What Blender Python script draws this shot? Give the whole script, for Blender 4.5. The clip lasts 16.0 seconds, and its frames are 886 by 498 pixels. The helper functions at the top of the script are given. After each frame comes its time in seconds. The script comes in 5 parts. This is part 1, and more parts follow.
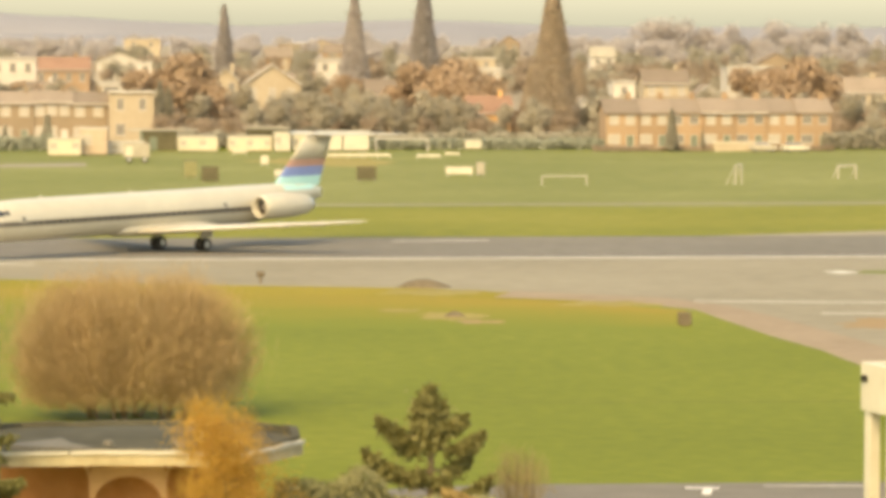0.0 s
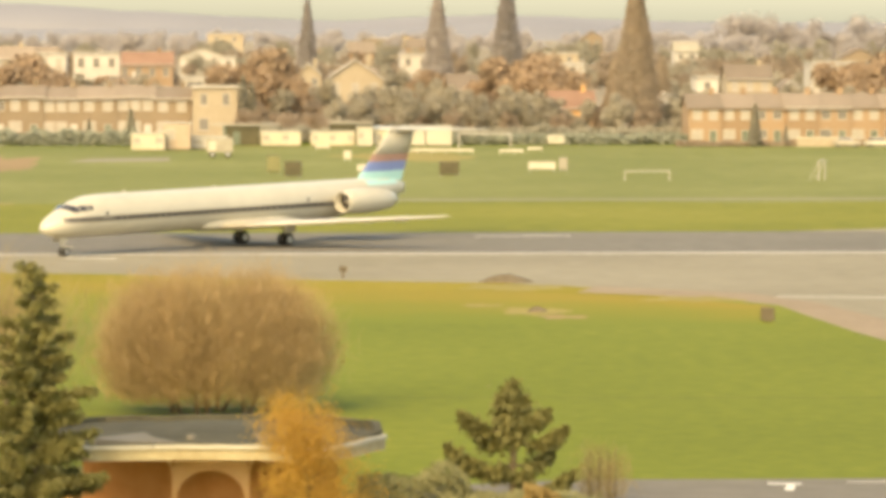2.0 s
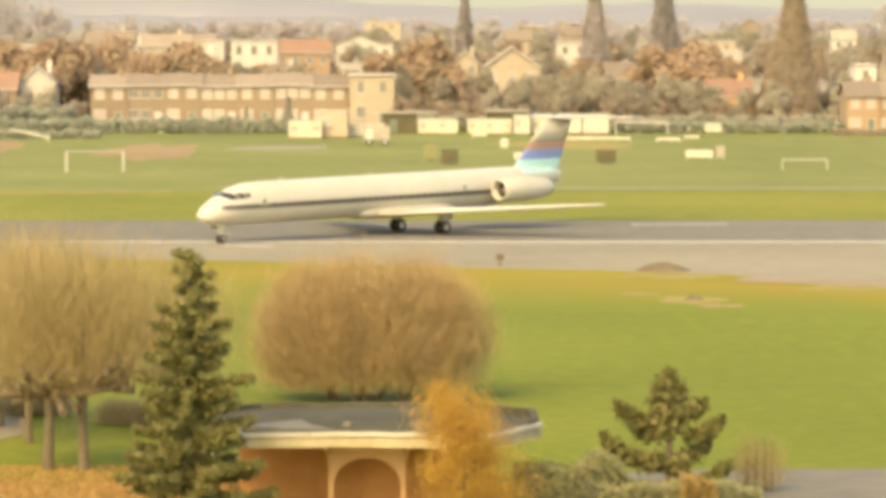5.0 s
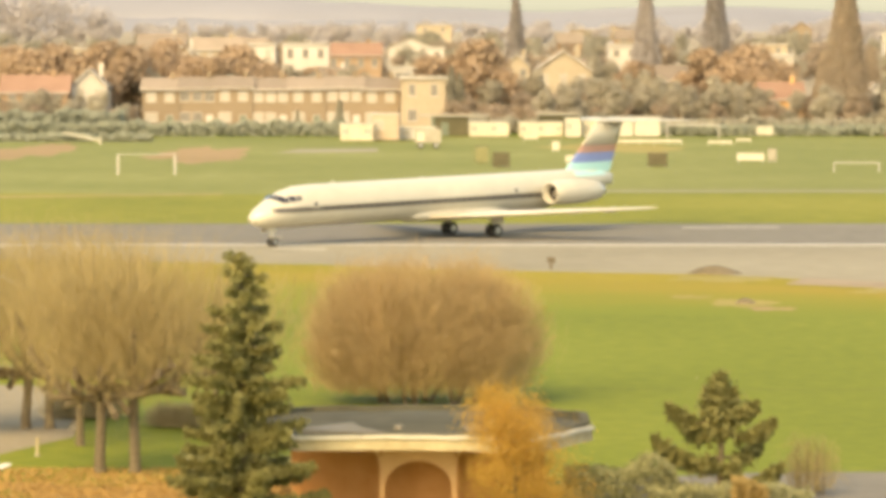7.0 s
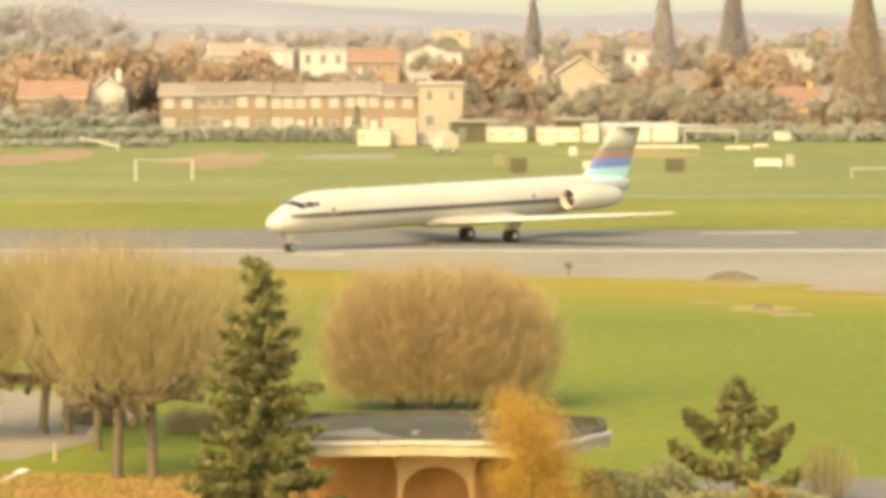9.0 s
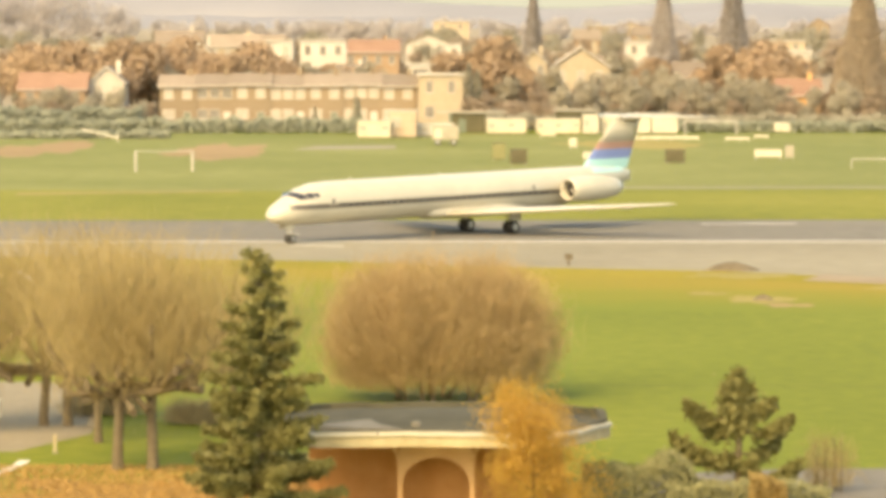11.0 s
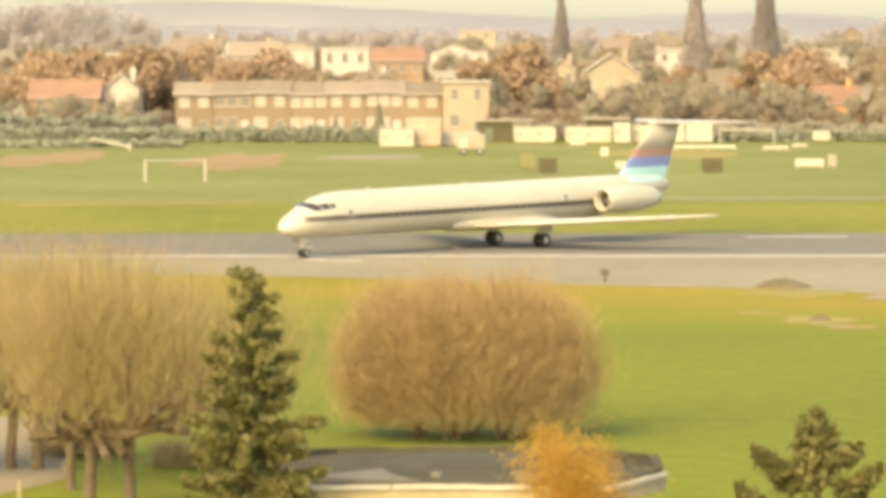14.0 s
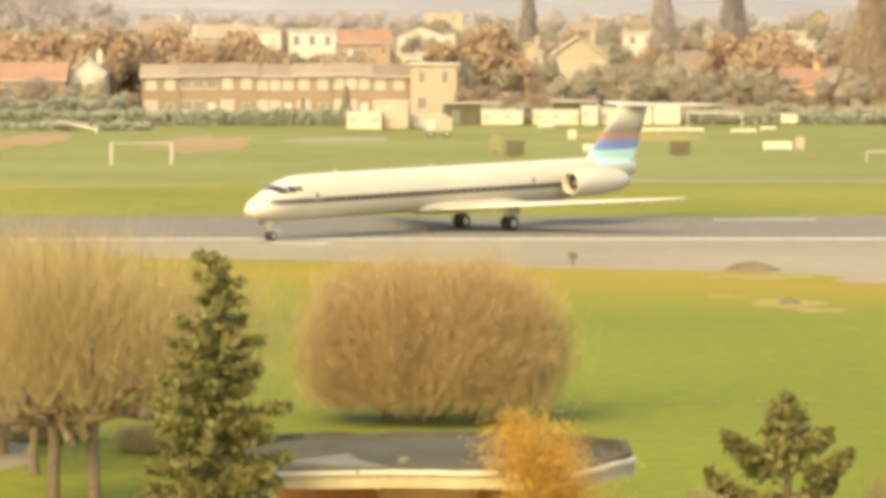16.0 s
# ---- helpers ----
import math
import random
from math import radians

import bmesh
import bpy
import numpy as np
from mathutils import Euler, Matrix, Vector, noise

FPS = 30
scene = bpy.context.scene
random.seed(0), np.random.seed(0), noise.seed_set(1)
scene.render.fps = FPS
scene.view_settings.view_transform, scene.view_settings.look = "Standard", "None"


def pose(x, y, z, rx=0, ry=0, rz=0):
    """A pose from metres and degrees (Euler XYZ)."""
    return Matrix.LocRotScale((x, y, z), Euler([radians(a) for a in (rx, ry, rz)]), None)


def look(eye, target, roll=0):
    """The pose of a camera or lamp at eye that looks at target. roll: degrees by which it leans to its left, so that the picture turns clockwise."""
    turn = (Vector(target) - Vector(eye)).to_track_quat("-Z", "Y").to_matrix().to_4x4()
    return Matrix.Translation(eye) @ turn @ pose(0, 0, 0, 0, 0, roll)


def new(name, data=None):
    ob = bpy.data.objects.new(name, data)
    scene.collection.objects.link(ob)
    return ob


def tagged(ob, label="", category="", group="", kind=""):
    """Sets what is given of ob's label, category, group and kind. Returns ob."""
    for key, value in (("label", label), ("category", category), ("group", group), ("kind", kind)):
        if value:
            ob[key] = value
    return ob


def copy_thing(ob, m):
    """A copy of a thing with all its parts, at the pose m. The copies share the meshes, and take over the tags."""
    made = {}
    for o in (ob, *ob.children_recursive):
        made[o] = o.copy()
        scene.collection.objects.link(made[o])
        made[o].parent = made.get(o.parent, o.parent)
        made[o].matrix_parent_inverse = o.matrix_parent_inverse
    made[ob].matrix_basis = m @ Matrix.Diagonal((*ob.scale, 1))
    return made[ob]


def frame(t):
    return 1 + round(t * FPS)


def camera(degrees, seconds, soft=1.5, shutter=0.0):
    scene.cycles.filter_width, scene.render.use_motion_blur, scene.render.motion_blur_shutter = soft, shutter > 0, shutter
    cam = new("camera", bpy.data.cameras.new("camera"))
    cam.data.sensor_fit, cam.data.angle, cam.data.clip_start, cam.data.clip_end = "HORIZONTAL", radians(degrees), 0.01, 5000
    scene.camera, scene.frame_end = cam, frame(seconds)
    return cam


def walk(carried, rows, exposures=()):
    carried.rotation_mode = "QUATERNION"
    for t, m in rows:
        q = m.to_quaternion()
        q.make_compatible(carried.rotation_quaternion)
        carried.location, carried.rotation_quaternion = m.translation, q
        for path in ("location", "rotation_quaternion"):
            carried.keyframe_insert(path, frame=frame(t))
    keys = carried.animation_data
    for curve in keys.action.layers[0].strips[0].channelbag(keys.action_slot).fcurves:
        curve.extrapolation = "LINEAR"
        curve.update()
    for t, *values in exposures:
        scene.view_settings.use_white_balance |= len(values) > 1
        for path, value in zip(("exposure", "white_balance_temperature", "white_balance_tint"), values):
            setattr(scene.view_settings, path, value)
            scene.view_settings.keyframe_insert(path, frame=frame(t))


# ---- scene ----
# ---- camera ----
cam = camera(12.50, 16.0, soft=4.8)
PATH = [
    (0, pose(0.000, 0.000, 18.000, 0, 0, -4.3707) @ pose(0, 0, 0, 86.8838, 0, 0) @ pose(0, 0, 0, 0, 0, 0.0156)),
    (0.5, pose(0.000, 0.000, 18.000, 0, 0, -4.2274) @ pose(0, 0, 0, 86.7755, 0, 0) @ pose(0, 0, 0, 0, 0, 0.0169)),
    (1, pose(0.000, 0.000, 18.000, 0, 0, -3.8989) @ pose(0, 0, 0, 86.7547, 0, 0) @ pose(0, 0, 0, 0, 0, 0.0200)),
    (1.5, pose(0.000, 0.000, 18.000, 0, 0, -3.6550) @ pose(0, 0, 0, 86.8621, 0, 0) @ pose(0, 0, 0, 0, 0, 0.0150)),
    (2, pose(0.000, 0.000, 18.000, 0, 0, -3.1980) @ pose(0, 0, 0, 86.8127, 0, 0) @ pose(0, 0, 0, 0, 0, 0.0226)),
    (2.5, pose(0.000, 0.000, 18.000, 0, 0, -2.7337) @ pose(0, 0, 0, 86.8139, 0, 0) @ pose(0, 0, 0, 0, 0, 0.0220)),
    (3, pose(0.000, 0.000, 18.000, 0, 0, -2.4163) @ pose(0, 0, 0, 86.7186, 0, 0) @ pose(0, 0, 0, 0, 0, 0.0203)),
    (3.5, pose(0.000, 0.000, 18.000, 0, 0, -2.1449) @ pose(0, 0, 0, 86.6478, 0, 0) @ pose(0, 0, 0, 0, 0, 0.0245)),
    (4, pose(0.000, 0.000, 18.000, 0, 0, -1.8072) @ pose(0, 0, 0, 86.7523, 0, 0) @ pose(0, 0, 0, 0, 0, 0.0278)),
    (4.5, pose(0.000, 0.000, 18.000, 0, 0, -1.3838) @ pose(0, 0, 0, 86.6933, 0, 0) @ pose(0, 0, 0, 0, 0, 0.0412)),
    (4.7, pose(0.000, 0.000, 18.000, 0, 0, -1.1917) @ pose(0, 0, 0, 86.6452, 0, 0) @ pose(0, 0, 0, 0, 0, 0.0412)),
    (6.8, pose(0.000, 0.000, 18.000, 0, 0, -0.4017) @ pose(0, 0, 0, 86.6365, 0, 0) @ pose(0, 0, 0, 0, 0, 0.0107)),
    (7, pose(0.000, 0.000, 18.000, 0, 0, -0.2496) @ pose(0, 0, 0, 86.6845, 0, 0) @ pose(0, 0, 0, 0, 0, 0.0107)),
    (7.5, pose(0.000, 0.000, 18.000, 0, 0, -0.0350) @ pose(0, 0, 0, 86.8021, 0, 0) @ pose(0, 0, 0, 0, 0, -0.0070)),
    (8, pose(0.000, 0.000, 18.000, 0, 0, -0.1800) @ pose(0, 0, 0, 86.7242, 0, 0) @ pose(0, 0, 0, 0, 0, 0.0090)),
    (8.5, pose(0.000, 0.000, 18.000, 0, 0, -0.0817) @ pose(0, 0, 0, 86.7389, 0, 0) @ pose(0, 0, 0, 0, 0, 0.0062)),
    (9, pose(0.000, 0.000, 18.000, 0, 0, -0.0027) @ pose(0, 0, 0, 86.7628, 0, 0) @ pose(0, 0, 0, 0, 0, 0.0031)),
    (9.5, pose(0.000, 0.000, 18.000, 0, 0, 0.0684) @ pose(0, 0, 0, 86.7127, 0, 0) @ pose(0, 0, 0, 0, 0, 0.0075)),
    (11.8, pose(0.000, 0.000, 18.000, 0, 0, -0.0278) @ pose(0, 0, 0, 86.6347, 0, 0) @ pose(0, 0, 0, 0, 0, -0.0686)),
    (12, pose(0.000, 0.000, 18.000, 0, 0, 0.0283) @ pose(0, 0, 0, 86.6987, 0, 0) @ pose(0, 0, 0, 0, 0, -0.0686)),
    (12.5, pose(0.000, 0.000, 18.000, 0, 0, 0.1588) @ pose(0, 0, 0, 86.7808, 0, 0) @ pose(0, 0, 0, 0, 0, -0.0509)),
    (13, pose(0.000, 0.000, 18.000, 0, 0, 0.2140) @ pose(0, 0, 0, 86.8968, 0, 0) @ pose(0, 0, 0, 0, 0, -0.0649)),
    (13.5, pose(-0.102, 13.417, 17.278, 0, 0, 0.1427) @ pose(0, 0, 0, 86.8036, 0, 0) @ pose(0, 0, 0, 0, 0, -0.0192)),
    (14, pose(0.009, 22.562, 16.857, 0, 0, 0.3623) @ pose(0, 0, 0, 86.8132, 0, 0) @ pose(0, 0, 0, 0, 0, -0.0683)),
    (14.5, pose(0.012, 23.460, 16.818, 0, 0, 0.3550) @ pose(0, 0, 0, 86.8255, 0, 0) @ pose(0, 0, 0, 0, 0, -0.2858)),
    (15, pose(0.014, 23.688, 16.808, 0, 0, 0.4131) @ pose(0, 0, 0, 86.7247, 0, 0) @ pose(0, 0, 0, 0, 0, -0.3691)),
    (15.5, pose(0.013, 23.800, 16.800, 0, 0, -0.0168) @ pose(0, 0, 0, 86.6757, 0, 0) @ pose(0, 0, 0, 0, 0, -0.1100)),
    (16, pose(0.010, 23.768, 16.804, 0, 0, -0.1009) @ pose(0, 0, 0, 86.5699, 0, 0) @ pose(0, 0, 0, 0, 0, -0.0393)),
]
walk(cam, PATH, exposures=[(0.0, 1.48, 8800, 8), (4.0, 1.58, 8800, 8), (7.0, 1.65, 8800, 8), (12.0, 1.72, 8800, 8), (16.0, 1.70, 8800, 8)])

# ---- light ----
SUN_ELEVATION, SUN_AZIMUTH = 42.0, 208.0
world = bpy.data.worlds.new("hazy_autumn_sky")
scene.world = world
world.use_nodes = True
wn = world.node_tree
sky = wn.nodes.new("ShaderNodeTexSky")
sky.sky_type, sky.sun_disc = "NISHITA", False
sky.sun_elevation, sky.sun_rotation = radians(SUN_ELEVATION), radians(SUN_AZIMUTH)
sky.air_density, sky.dust_density, sky.ozone_density = 1.0, 1.97, 0.9
wn.links.new(sky.outputs[0], wn.nodes["Background"].inputs[0])
wn.nodes["Background"].inputs[1].default_value = 0.15
sun = new("sun", bpy.data.lights.new("sun", "SUN"))
sun.data.energy, sun.data.angle, sun.data.color = 1.15, radians(40), (1.0, 0.77, 0.38)
az, el = radians(SUN_AZIMUTH), radians(SUN_ELEVATION)
sun.matrix_world = look((math.sin(az) * math.cos(el) * 90, math.cos(az) * math.cos(el) * 90, math.sin(el) * 90), (0, 0, 0))


# ---- materials ----
def material(name, dark, light, rough=0.8, metal=0.0, fine=3.0, coarse=0.25, bump=0.15, per_object=0.0, third=None, coat=0.0, ramp=(0.35, 0.68)):
    """A node material that varies between two colours at two scales, with fine relief."""
    m = bpy.data.materials.new(name)
    m.use_nodes = True
    n, l = m.node_tree.nodes, m.node_tree.links
    b = n["Principled BSDF"]
    b.inputs["Roughness"].default_value, b.inputs["Metallic"].default_value = rough, metal
    b.inputs["Coat Weight"].default_value = coat
    b.inputs["Specular IOR Level"].default_value = 0.5 if rough < 0.7 else 0.12
    co = n.new("ShaderNodeTexCoord")
    big, small = n.new("ShaderNodeTexNoise"), n.new("ShaderNodeTexNoise")
    big.inputs["Scale"].default_value, small.inputs["Scale"].default_value = coarse, fine
    big.inputs["Detail"].default_value, small.inputs["Detail"].default_value = 5, 4
    for q in (big, small):
        l.new(co.outputs["Object"], q.inputs["Vector"])
    add = n.new("ShaderNodeMath")
    add.operation = "MULTIPLY_ADD"
    add.inputs[1].default_value = 0.45
    l.new(small.outputs["Fac"], add.inputs[0])
    half = n.new("ShaderNodeMath")
    half.operation = "MULTIPLY"
    half.inputs[1].default_value = 0.55
    l.new(big.outputs["Fac"], half.inputs[0])
    l.new(half.outputs[0], add.inputs[2])
    r = n.new("ShaderNodeValToRGB")
    r.color_ramp.elements[0].position, r.color_ramp.elements[1].position = ramp
    r.color_ramp.elements[0].color, r.color_ramp.elements[1].color = (*dark, 1), (*light, 1)
    if third:
        e = r.color_ramp.elements.new((ramp[0] + ramp[1]) / 2)
        e.color = (*third, 1)
    l.new(add.outputs[0], r.inputs[0])
    colour = r.outputs[0]
    if per_object:
        info, hsv, mr = n.new("ShaderNodeObjectInfo"), n.new("ShaderNodeHueSaturation"), n.new("ShaderNodeMapRange")
        mr.inputs["To Min"].default_value, mr.inputs["To Max"].default_value = 1 - per_object, 1 + per_object
        l.new(info.outputs["Random"], mr.inputs["Value"])
        l.new(mr.outputs[0], hsv.inputs["Value"])
        l.new(colour, hsv.inputs["Color"])
        colour = hsv.outputs[0]
    l.new(colour, b.inputs["Base Color"])
    if bump:
        bp = n.new("ShaderNodeBump")
        bp.inputs["Strength"].default_value, bp.inputs["Distance"].default_value = bump, 0.05
        l.new(small.outputs["Fac"], bp.inputs["Height"])
        l.new(bp.outputs[0], b.inputs["Normal"])
    return m


def leafy(name, dark, light, through_light=0.35, rough=0.7):
    """Foliage and twigs: colour by clump, a little light passing through."""
    m = bpy.data.materials.new(name)
    m.use_nodes = True
    n, l = m.node_tree.nodes, m.node_tree.links
    b = n["Principled BSDF"]
    b.inputs["Roughness"].default_value = rough
    g, r = n.new("ShaderNodeNewGeometry"), n.new("ShaderNodeValToRGB")
    r.color_ramp.elements[0].color, r.color_ramp.elements[1].color = (*dark, 1), (*light, 1)
    l.new(g.outputs["Random Per Island"], r.inputs[0])
    co, big, mix = n.new("ShaderNodeTexCoord"), n.new("ShaderNodeTexNoise"), n.new("ShaderNodeHueSaturation")
    big.inputs["Scale"].default_value = 0.7
    mr, info, su = n.new("ShaderNodeMapRange"), n.new("ShaderNodeObjectInfo"), n.new("ShaderNodeMath")
    l.new(co.outputs["Object"], big.inputs["Vector"])
    su.operation = "MULTIPLY_ADD"
    su.inputs[1].default_value = 0.35
    l.new(info.outputs["Random"], su.inputs[0])
    l.new(big.outputs["Fac"], su.inputs[2])
    mr.inputs["From Min"].default_value, mr.inputs["From Max"].default_value = 0.35, 1.05
    mr.inputs["To Min"].default_value, mr.inputs["To Max"].default_value = 0.8, 1.2
    l.new(su.outputs[0], mr.inputs["Value"])
    l.new(mr.outputs[0], mix.inputs["Value"])
    l.new(r.outputs[0], mix.inputs["Color"])
    l.new(mix.outputs[0], b.inputs["Base Color"])
    if through_light:
        t, a = n.new("ShaderNodeBsdfTranslucent"), n.new("ShaderNodeMixShader")
        l.new(mix.outputs[0], t.inputs["Color"])
        a.inputs[0].default_value = through_light
        l.new(b.outputs[0], a.inputs[1])
        l.new(t.outputs[0], a.inputs[2])
        l.new(a.outputs[0], n["Material Output"].inputs["Surface"])
    return m


def glass(name, tint, rough=0.08):
    m = bpy.data.materials.new(name)
    m.use_nodes = True
    b = m.node_tree.nodes["Principled BSDF"]
    b.inputs["Base Color"].default_value, b.inputs["Roughness"].default_value = (*tint, 1), rough
    b.inputs["Specular IOR Level"].default_value = 0.7
    return m


GRASS = material("mown_grass", (0.112, 0.134, 0.015), (0.205, 0.206, 0.032), 0.95, fine=0.9, coarse=0.022, bump=0.3, third=(0.146, 0.168, 0.020))
ASPHALT = material("worn_asphalt", (0.135, 0.122, 0.095), (0.205, 0.187, 0.148), 0.9, fine=0.6, coarse=0.03)
CONCRETE = material("weathered_concrete", (0.206, 0.181, 0.122), (0.286, 0.253, 0.175), 0.9, fine=0.5, coarse=0.04)
PAINT_LINE = material("faded_white_line", (0.56, 0.53, 0.45), (0.78, 0.74, 0.63), 0.8, fine=2.0, coarse=0.3)
# Far pitch grass: made paler and bluer than GRASS to hold distance haze.
PITCH_GRASS = material("hazed_pale_pitch_grass", (0.140, 0.156, 0.042), (0.215, 0.219, 0.074), 0.95, fine=0.35, coarse=0.03, bump=0.2, third=(0.175, 0.180, 0.054))
OLIVE_GRASS = material("yellowish_rough_grass", (0.135, 0.145, 0.020), (0.220, 0.205, 0.040), 0.95, fine=0.4, coarse=0.03, bump=0.3, third=(0.180, 0.178, 0.026))
SEAM_GRASS = material("trodden_dark_grass", (0.085, 0.098, 0.016), (0.125, 0.132, 0.024), 0.95, fine=0.9, coarse=0.1, bump=0.3)
DRY_GRASS = material("dry_worn_grass", (0.21, 0.175, 0.050), (0.31, 0.25, 0.085), 0.95, fine=1.2, coarse=0.2)
SCRUB = material("brown_wooded_ground", (0.24, 0.20, 0.135), (0.33, 0.275, 0.19), 0.95, fine=0.5, coarse=0.03)
DIRT = material("bare_earth", (0.24, 0.17, 0.075), (0.36, 0.25, 0.12), 0.95, fine=1.5, coarse=0.2)
EARTH = material("brown_bare_soil", (0.115, 0.092, 0.058), (0.170, 0.136, 0.088), 0.95, fine=1.5, coarse=0.3)
PINK_EARTH = material("pinkish_worn_earth", (0.230, 0.176, 0.115), (0.308, 0.238, 0.160), 0.95, fine=1.0, coarse=0.12)
CLAY = material("red_clay", (0.235, 0.165, 0.080), (0.31, 0.21, 0.11), 0.95, fine=0.8, coarse=0.05)
# Distance haze is put into the hill's own pale colour.
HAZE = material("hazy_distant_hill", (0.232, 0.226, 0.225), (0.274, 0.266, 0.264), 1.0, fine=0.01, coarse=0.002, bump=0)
WHITE_SKIN = material("white_aircraft_paint", (0.46, 0.42, 0.315), (0.52, 0.478, 0.362), 0.36, fine=1.2, coarse=0.15, bump=0.01, coat=0.12)
GREY_SKIN = material("pale_grey_wing_paint", (0.47, 0.43, 0.33), (0.55, 0.505, 0.395), 0.35, fine=1.5, coarse=0.2, bump=0.01)
STRIPE = material("dark_grey_cheat_line", (0.085, 0.072, 0.058), (0.115, 0.098, 0.08), 0.35, bump=0.0)
CYAN = material("turquoise_tail_paint", (0.34, 0.60, 0.56), (0.40, 0.66, 0.62), 0.35, bump=0.0)
BLUE = material("blue_tail_paint", (0.15, 0.20, 0.40), (0.19, 0.25, 0.47), 0.35, bump=0.0)
MAROON = material("red_brown_tail_paint", (0.30, 0.17, 0.12), (0.38, 0.22, 0.16), 0.35, bump=0.0)
BARE_METAL = material("dull_metal", (0.45, 0.43, 0.40), (0.60, 0.57, 0.52), 0.35, 0.8, bump=0.02)
RUBBER = material("black_rubber", (0.040, 0.037, 0.033), (0.065, 0.060, 0.053), 0.85)
DARK = material("dark_recess", (0.020, 0.018, 0.016), (0.035, 0.030, 0.028), 0.7, bump=0)
PANE = glass("window_glass", (0.16, 0.145, 0.12), 0.2)
COCKPIT = glass("cockpit_glass", (0.035, 0.035, 0.04))
TRIM_PAINT = material("weathered_white_trim", (0.40, 0.36, 0.29), (0.50, 0.455, 0.375), 0.6, fine=2.0, coarse=0.4, bump=0.03)
NET_CURTAIN = material("net_curtain_behind_glass", (0.34, 0.30, 0.235), (0.43, 0.385, 0.305), 0.25, bump=0)
BRICK_TAN = material("tan_brick", (0.218, 0.166, 0.108), (0.285, 0.22, 0.146), 0.9, fine=2.5, coarse=0.15, per_object=0.12)
BRICK_ORANGE = material("orange_brick", (0.295, 0.20, 0.12), (0.365, 0.255, 0.16), 0.9, fine=2.5, coarse=0.15, per_object=0.12)
RENDER_WHITE = material("white_render", (0.45, 0.41, 0.335), (0.55, 0.505, 0.42), 0.85, fine=1.5, coarse=0.2, per_object=0.08)
RENDER_CREAM = material("cream_render", (0.36, 0.295, 0.20), (0.44, 0.365, 0.255), 0.85, fine=1.5, coarse=0.2, per_object=0.1)
TILE_RED = material("red_clay_roof_tiles", (0.215, 0.130, 0.088), (0.285, 0.175, 0.12), 0.85, fine=4.0, coarse=0.3, per_object=0.15, bump=0.4)
TILE_BROWN = material("brown_roof_tiles", (0.21, 0.168, 0.122), (0.275, 0.22, 0.165), 0.85, fine=4.0, coarse=0.3, per_object=0.2, bump=0.4)
FELT = material("grey_roofing_felt", (0.062, 0.057, 0.036), (0.102, 0.094, 0.062), 0.9, fine=1.2, coarse=0.25)
FELT_LIGHT = material("pale_roof_panel", (0.30, 0.27, 0.20), (0.40, 0.36, 0.27), 0.8, fine=1.2, coarse=0.3)
ROOF_PANEL = material("dull_roof_panel", (0.15, 0.134, 0.10), (0.215, 0.193, 0.143), 0.8, fine=1.5, coarse=0.5)
WHITE_PAINT = material("white_paint", (0.45, 0.41, 0.30), (0.56, 0.515, 0.39), 0.6, fine=2.0, coarse=0.4, bump=0.03)
CREAM_PAINT = material("cream_paint", (0.48, 0.425, 0.28), (0.60, 0.535, 0.37), 0.6, fine=2.0, coarse=0.4, bump=0.03)
DULL_CREAM = material("stained_cream_paint", (0.36, 0.29, 0.16), (0.50, 0.42, 0.255), 0.7, fine=2.5, coarse=0.5, bump=0.05)
GREEN_PAINT = material("dull_green_paint", (0.10, 0.12, 0.08), (0.16, 0.18, 0.12), 0.6, fine=2.0, coarse=0.4)
DARK_BOARD = material("weathered_dark_board", (0.085, 0.075, 0.042), (0.130, 0.114, 0.066), 0.85, fine=2.0, coarse=0.4)
TERRACOTTA = material("terracotta_render", (0.45, 0.195, 0.056), (0.55, 0.262, 0.088), 0.85, fine=2.0, coarse=0.4)
SALMON = material("pale_salmon_render", (0.57, 0.335, 0.145), (0.67, 0.41, 0.195), 0.85, fine=2.0, coarse=0.3)
PINK_RENDER = material("pale_pinkish_render", (0.40, 0.31, 0.215), (0.49, 0.385, 0.275), 0.85, fine=2.0, coarse=0.3)
BARK = material("grey_brown_bark", (0.115, 0.088, 0.052), (0.195, 0.152, 0.092), 0.95, fine=6.0, coarse=0.8, bump=0.5)
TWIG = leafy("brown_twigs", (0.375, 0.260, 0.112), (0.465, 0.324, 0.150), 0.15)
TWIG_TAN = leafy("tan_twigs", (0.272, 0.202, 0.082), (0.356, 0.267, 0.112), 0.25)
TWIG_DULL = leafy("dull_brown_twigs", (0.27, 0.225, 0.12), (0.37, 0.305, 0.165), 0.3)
NEEDLE = leafy("dark_green_needles", (0.172, 0.160, 0.047), (0.230, 0.208, 0.066), 0.35)
ORANGE_LEAF = leafy("orange_autumn_leaves", (0.47, 0.275, 0.050), (0.60, 0.370, 0.080), 0.5)
OCHRE_LEAF = leafy("dull_ochre_leaves", (0.33, 0.23, 0.075), (0.44, 0.31, 0.11), 0.5)
FALLEN_LEAF = leafy("fallen_orange_brown_leaves", (0.34, 0.20, 0.055), (0.46, 0.275, 0.08), 0.2)
# Town foliage, down to HEDGE_LEAF: colours lifted and greyed to carry distance haze.
AUTUMN_BROWN = leafy("hazed_russet_leaves", (0.297, 0.225, 0.153), (0.378, 0.297, 0.206), 0.25)
AUTUMN_RUST = leafy("hazed_rust_red_leaves", (0.348, 0.245, 0.150), (0.421, 0.301, 0.189), 0.25)
AUTUMN_DULL = leafy("hazed_olive_leaves", (0.267, 0.241, 0.172), (0.344, 0.314, 0.228), 0.25)
